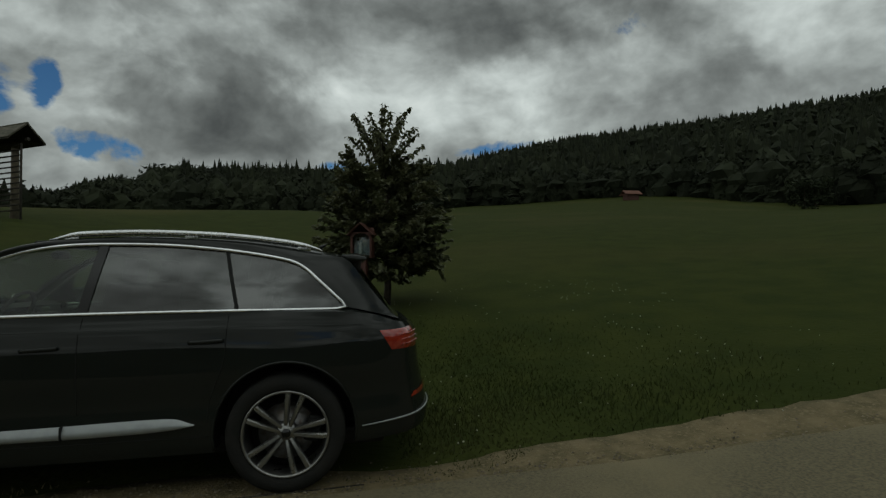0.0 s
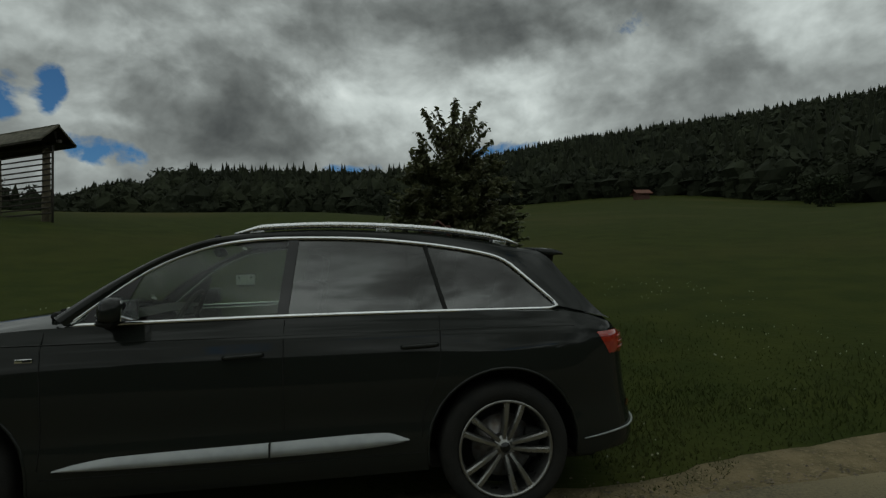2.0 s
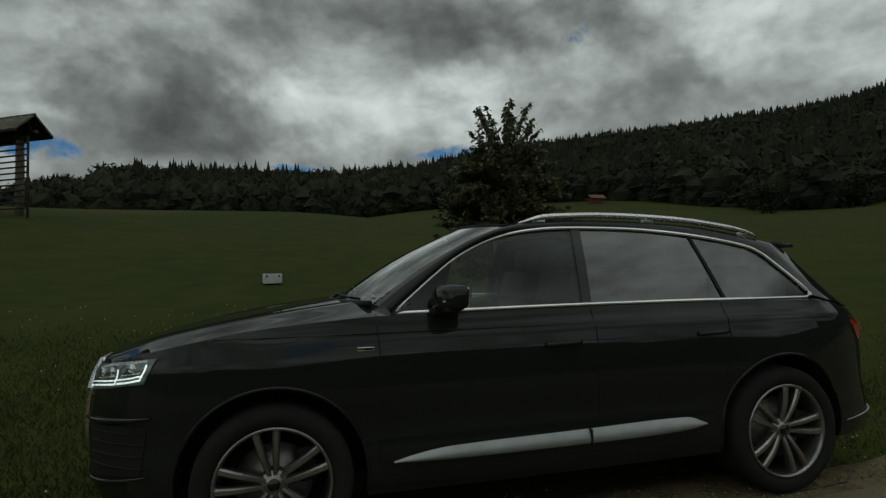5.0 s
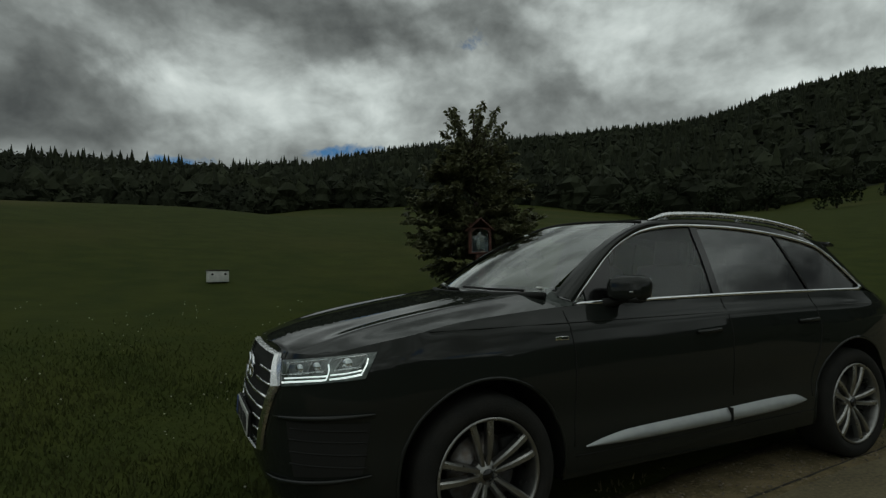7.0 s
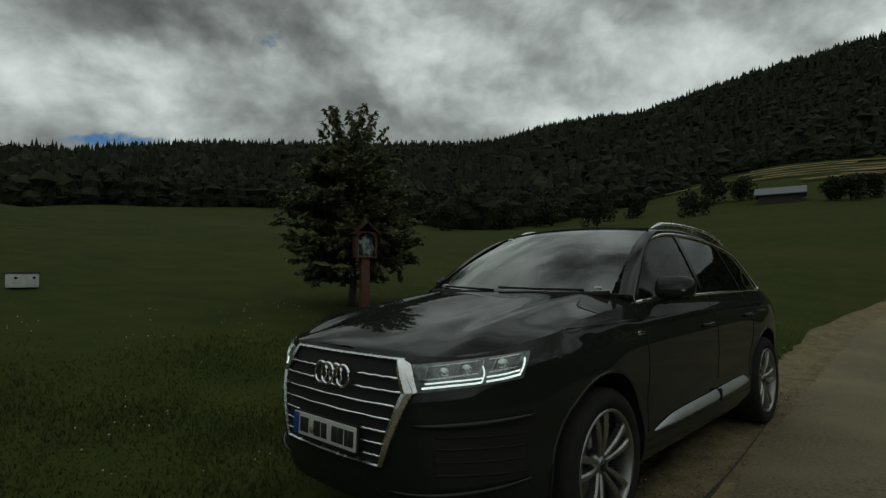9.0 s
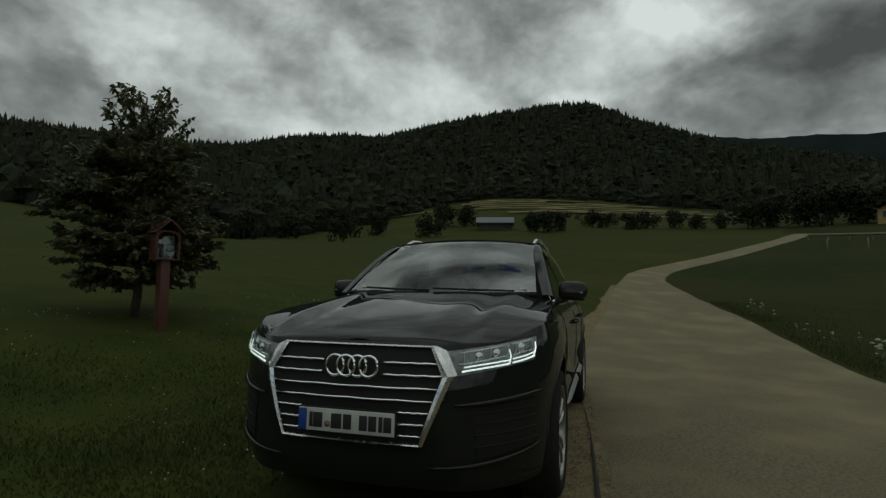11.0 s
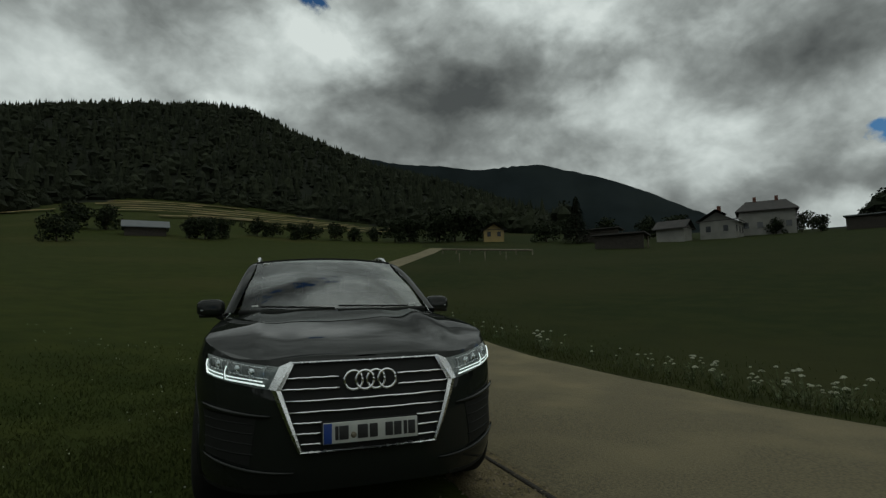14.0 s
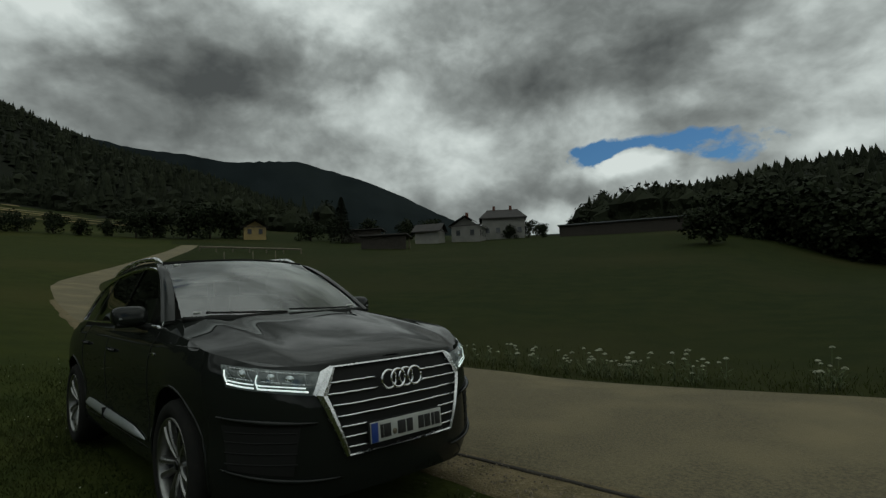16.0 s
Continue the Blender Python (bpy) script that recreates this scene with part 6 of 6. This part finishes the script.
# ---------------------------------------------------------------- field trees and bushes
def leafy_tree(seed, height, width, n):
    rng = random.Random(seed)
    t = empty("field_tree")
    tagged(t, "dark rounded broadleaved tree in the meadow", "tree", group="trees along the field edge")
    part("trunk", tube([(0, 0, -0.5), (0.1, 0, height * 0.3), (0, 0.1, height * 0.75)], [0.22, 0.17, 0.06], 8), M_BARK, t)
    lumps = [(Vector((rng.gauss(0, width * 0.24), rng.gauss(0, width * 0.24), height * rng.uniform(0.10, 0.85))), rng.uniform(0.16, 0.30) * width) for _ in range(18)]
    vs, fs = [], []
    for i in range(n):
        c, r = lumps[rng.randrange(len(lumps))]
        d = Vector((rng.gauss(0, 1), rng.gauss(0, 1), rng.gauss(0, 1))).normalized()
        p = c + d * r * rng.uniform(0.75, 1.12)
        size = rng.uniform(0.14, 0.36)
        u = Vector((rng.gauss(0, 1), rng.gauss(0, 1), rng.gauss(0, 1))).normalized()
        w = u.cross(d + Vector((0.1, 0.2, 0.3))).normalized()
        b = len(vs)
        vs += [p - u * size, p + w * size * 0.8, p + u * size, p - w * size * 0.8]
        fs.append((b, b + 1, b + 2, b + 3))
    pmesh("crown", vs, fs, M_BUSH, t, smooth=False, kind="stuff")
    return t


kinds = [leafy_tree(k, 6.5, 5.5, 1500) for k in range(3)]
spots = [(62, 92, 0.7), (66, 118, 0.9), (71.5, 100, 0.75), (73, 130, 1.0), (75.5, 128, 0.8), (82.5, 112, 0.68), (84, 110, 0.78), (85.5, 114, 0.65), (89, 126, 0.68), (90.5, 124, 0.58),
         (93, 120, 0.71), (94.5, 123, 0.65), (97, 124, 0.68), (99, 122, 0.58), (101, 124, 0.54), (103.5, 122, 0.9), (105, 126, 1.0), (108, 122, 1.1), (110, 124, 1.25), (112.5, 126, 1.3),
         (120, 118, 0.9), (122.5, 122, 0.8), (126, 124, 0.85), (130, 128, 0.9), (133, 126, 0.8), (136.5, 121, 0.62), (141.5, 119, 0.55), (143.5, 121, 0.6), (52, 118, 1.0), (56.5, 124, 1.1), (46, 122, 1.0),
         (45.5, 104, 0.8), (142.5, 123, 0.5), (145, 116, 0.55)]
for j, (az, d, s) in enumerate(spots):
    x, y, z = spot(az, d)
    m = pose(x, y, z - 0.2, 0, 0, 77 * j) @ Matrix.Scale(s, 4)
    if j < 3:
        kinds[j].matrix_world = m
    else:
        c = copy_thing(kinds[j % 3], m)
        c.scale = (s, s, s * (0.9 + 0.2 * ((j * 37) % 10) / 10))
# denser dark thicket in the dip of the right-hand meadow
for j in range(26):
    az = 163 + 22 * ((j * 0.618) % 1)
    x, y, z = spot(az, 62 + 22 * ((j * 0.377) % 1))
    s = 0.7 + 0.5 * ((j * 0.733) % 1)
    c = copy_thing(kinds[j % 3], pose(x, y, z - 0.2, 0, 0, 51 * j))
    c.scale = (s * 1.2, s * 1.2, s)


def spruce(loc, h, w):
    rng = random.Random(8)
    t = empty("spruce", loc)
    tagged(t, "tall dark spruce beside the farm", "tree")
    part("trunk", tube([(0, 0, -0.5), (0, 0, h * 0.95)], [0.25, 0.03], 8), M_BARK, t)
    vs, fs = [], []
    for i in range(2600):
        f = rng.random() ** 0.8
        z = h * (0.06 + 0.94 * f)
        r = w * (1 - f) * rng.uniform(0.3, 1.05) + 0.05
        a = rng.random() * math.tau
        p = Vector((r * math.cos(a), r * math.sin(a), z - 0.25 * r))
        u = Vector((math.cos(a), math.sin(a), -0.4)).normalized() * rng.uniform(0.25, 0.55)
        v = Vector((-math.sin(a), math.cos(a), rng.uniform(-0.2, 0.2))) * rng.uniform(0.10, 0.22)
        b = len(vs)
        vs += [p - u * 0.4 + v, p - u * 0.4 - v, p + u]
        fs.append((b, b + 1, b + 2))
    pmesh("crown", vs, fs, M_FIR, t, smooth=False, kind="stuff")


spruce(at(90.7, -59.6), 9.6, 3.7)


# ---------------------------------------------------------------- mown terraces on the far slope
def terrace(az0, az1, d0, d1, seed):
    def f(u, v):
        az = az0 + (az1 - az0) * u
        d = d0 + (d1 - d0) * v + 5 * noise.noise(Vector((u * 7, v * 2, seed))) + 10 * u
        x, y, z = spot(az, d)
        return (x, y, z + 0.7)
    verts, faces = grid(40, 3, f)
    tagged(pmesh("terrace", verts, faces, M_STRAW), "pale mown terrace strip on the slope", "terrace", kind="structure")


for k, (a0, a1, d0, d1) in enumerate(((76, 88, 276, 286), (75, 84, 252, 260), (87, 95, 254, 262), (76, 92, 230, 237), (77, 99, 212, 218), (75.5, 103, 196, 201), (83, 105, 182, 186), (80, 92, 170, 174), (90, 104, 160, 164), (63, 72, 206, 212))):
    terrace(a0, a1, d0, d1, k)


# ---------------------------------------------------------------- wild flowers along the lane
def umbel_plant(seed):
    rng = random.Random(seed)
    p = empty("wild_flower")
    tagged(p, "tall white umbelled wild flower beside the lane", "flower", group="white wild flowers along the lane")
    bm_s, heads = bmesh.new(), []
    for j in range(rng.randint(2, 4)):
        h = rng.uniform(0.28, 0.58)
        top = Vector((rng.gauss(0, 0.10), rng.gauss(0, 0.10), h))
        t = tube([(0, 0, -0.03), top * 0.5 + Vector((0.015, 0, 0)), top], [0.006, 0.005, 0.003], 5)
        me = bpy.data.meshes.new("tmp")
        t.to_mesh(me)
        t.free()
        bm_s.from_mesh(me)
        bpy.data.meshes.remove(me)
        heads.append(top)
    part("stem", bm_s, M_STEM, p)
    for top in heads:
        vs, fs = [], []
        R = rng.uniform(0.022, 0.048)
        for i in range(46):
            a, r = rng.random() * math.tau, R * math.sqrt(rng.random())
            c = top + Vector((r * math.cos(a), r * math.sin(a), 0.012 - 2.2 * r * r / R * 0.3))
            s = 0.008
            b = len(vs)
            vs += [c + Vector((-s, -s * 0.6, 0)), c + Vector((s, -s, 0.004)), c + Vector((s * 0.6, s, 0)), c + Vector((-s, s, 0.006)), c + Vector((0, 0, 0.010))]
            fs += [(b, b + 1, b + 4), (b + 1, b + 2, b + 4), (b + 2, b + 3, b + 4), (b + 3, b, b + 4)]
        pmesh("umbel", vs, fs, M_FLOWER, p, smooth=False)
    vs, fs = [], []
    for i in range(26):
        a, r, z = rng.random() * math.tau, rng.uniform(0.02, 0.14), rng.uniform(0.02, 0.3)
        c = Vector((r * math.cos(a), r * math.sin(a), z))
        d = Vector((math.cos(a), math.sin(a), rng.uniform(0.2, 1.2))) * rng.uniform(0.04, 0.09)
        w = Vector((-math.sin(a), math.cos(a), 0)) * 0.012
        b = len(vs)
        vs += [c - w, c + w, c + d]
        fs.append((b, b + 1, b + 2))
    pmesh("leaves", vs, fs, M_STEM, p, smooth=False)
    return p


plants = [umbel_plant(k) for k in range(4)]
rng = random.Random(11)
clumps = ((-0.8, -5.9, 26, 1.0), (2.2, -5.85, 10, 0.8), (-4.0, -5.95, 14, 0.8), (6.0, -5.7, 7, 1.2), (9.5, -5.7, 5, 1.2), (-6.6, -6.0, 6, 0.8), (14, -5.5, 4, 1.2))
n = 0
for cx, cy, count, spread in clumps:
    for i in range(count):
        x, y = cx + rng.gauss(0, spread * 0.7), cy - abs(rng.gauss(0, 0.35)) + 0.1
        s = rng.uniform(0.55, 1.0)
        m = pose(x, y, ground_z(x, y) - 0.02, 0, 0, rng.uniform(0, 360))
        if n < 4:
            plants[n].matrix_world = m
            plants[n].scale = (s, s, s)
        else:
            c = copy_thing(plants[n % 4], m)
            c.scale = (s, s, s)
        n += 1


# ---------------------------------------------------------------- grass
def off_road(x, y, margin=0.0):
    yc = curve_at(ROAD_LINE, x)[0]
    return abs(y - yc) > curve_at(ROAD_HALF, x)[0] + margin


def blades(name, count, area, h0, h1, mat, label, seed, keep, near=0.0):
    rng = random.Random(seed)
    x0, x1, y0, y1 = area
    vs, fs = [], []
    made = 0
    while made < count:
        x, y = rng.uniform(x0, x1), rng.uniform(y0, y1)
        made += 1
        if not keep(x, y, rng):
            continue
        z = ground_z(x, y) - 0.03
        h = rng.uniform(h0, h1) * (0.7 + 0.6 * noise.noise(Vector((x * 0.7, y * 0.7, 2))) + 0.3)
        a = rng.random() * math.tau
        wx, wy = 0.006 * math.cos(a), 0.006 * math.sin(a)
        lx, ly = rng.gauss(0, 0.35) * h, rng.gauss(0, 0.35) * h
        b = len(vs)
        vs += [(x - wx, y - wy, z), (x + wx, y + wy, z), (x + lx * 0.4 + wx * 0.8, y + ly * 0.4 + wy * 0.8, z + h * 0.6), (x + lx * 0.4 - wx * 0.8, y + ly * 0.4 - wy * 0.8, z + h * 0.6), (x + lx, y + ly, z + h)]
        fs += [(b, b + 1, b + 2, b + 3), (b + 3, b + 2, b + 4)]
    ob = pmesh(name, vs, fs, mat, smooth=False)
    return tagged(ob, label, "grass", kind="stuff")


def under_car(x, y):
    return abs(y) < 0.80 and abs(x) < 2.3


blades("grass", 210000, (-8.5, 9.0, -1.0, 7.5), 0.03, 0.080, M_BLADE, "short dark green meadow grass", 21,
       lambda x, y, r: not under_car(x, y) and (y > -0.60 - 0.28 * ease((x - 1.4) / 0.8) + 0.58 * ease((x - 2.5) / 1.6) - 0.3 * ease((x - 9) / 5) + 0.15 * noise.noise(Vector((x * 1.3, 5, 0)))) and r.random() < math.exp(-(math.hypot((x + 2.0) / 7.2, (y - 0.5) / 4.6)) ** 5))
blades("roadside_grass", 42000, (-9.0, 18.0, -9.0, -4.8), 0.04, 0.14, M_BLADE, "taller grass beside the lane", 22,
       lambda x, y, r: off_road(x, y, 0.06) and r.random() < math.exp(-max(0, -5.5 - y) / 0.9))
blades("verge_tufts", 6000, (-7.0, 9.0, -1.22, -0.50), 0.015, 0.05, M_DRY, "dry straw-coloured tufts on the verge", 23,
       lambda x, y, r: noise.noise(Vector((x * 2.1, y * 2.1, 4))) > -0.02 and off_road(x, y, 0.02))


def pebbles():
    rng = random.Random(31)
    vs, fs = [], []
    for i in range(2600):
        x = rng.uniform(-6, 9)
        y = rng.gauss(-0.98, 0.17)
        s = rng.uniform(0.004, 0.012)
        z = ground_z(x, y) + 0.010
        b = len(vs)
        for dx, dy, dz in ((-1, -0.8, 0), (1, -0.7, 0), (0.9, 0.9, 0), (-0.8, 1, 0), (0.1, 0, 0.9)):
            vs.append((x + dx * s * rng.uniform(0.7, 1.2), y + dy * s * rng.uniform(0.7, 1.2), z + dz * s))
        fs += [(b, b + 1, b + 4), (b + 1, b + 2, b + 4), (b + 2, b + 3, b + 4), (b + 3, b, b + 4)]
    tagged(pmesh("verge_stones", vs, fs, M_STONE, smooth=False), "loose brown pebbles on the verge", "gravel", kind="stuff")


pebbles()


def clover():
    """Tiny pale flower heads scattered in the meadow grass."""
    rng = random.Random(41)
    vs, fs = [], []
    for i in range(800):
        x, y = rng.uniform(-7, 8), rng.uniform(-0.5, 8)
        if under_car(x, y) or noise.noise(Vector((x * 0.9, y * 0.9, 7))) < -0.05:
            continue
        z, s = ground_z(x, y) + rng.uniform(0.02, 0.07), rng.uniform(0.005, 0.011)
        b = len(vs)
        vs += [(x - s, y, z), (x, y - s, z), (x + s, y, z), (x, y + s, z), (x, y, z + s), (x, y, z - s)]
        fs += [(b, b + 1, b + 4), (b + 1, b + 2, b + 4), (b + 2, b + 3, b + 4), (b + 3, b, b + 4), (b + 1, b, b + 5), (b + 2, b + 1, b + 5), (b + 3, b + 2, b + 5), (b, b + 3, b + 5)]
    tagged(pmesh("clover_heads", vs, fs, M_FLOWER, smooth=False), "tiny pale clover heads in the grass", "flower", kind="stuff")


clover()
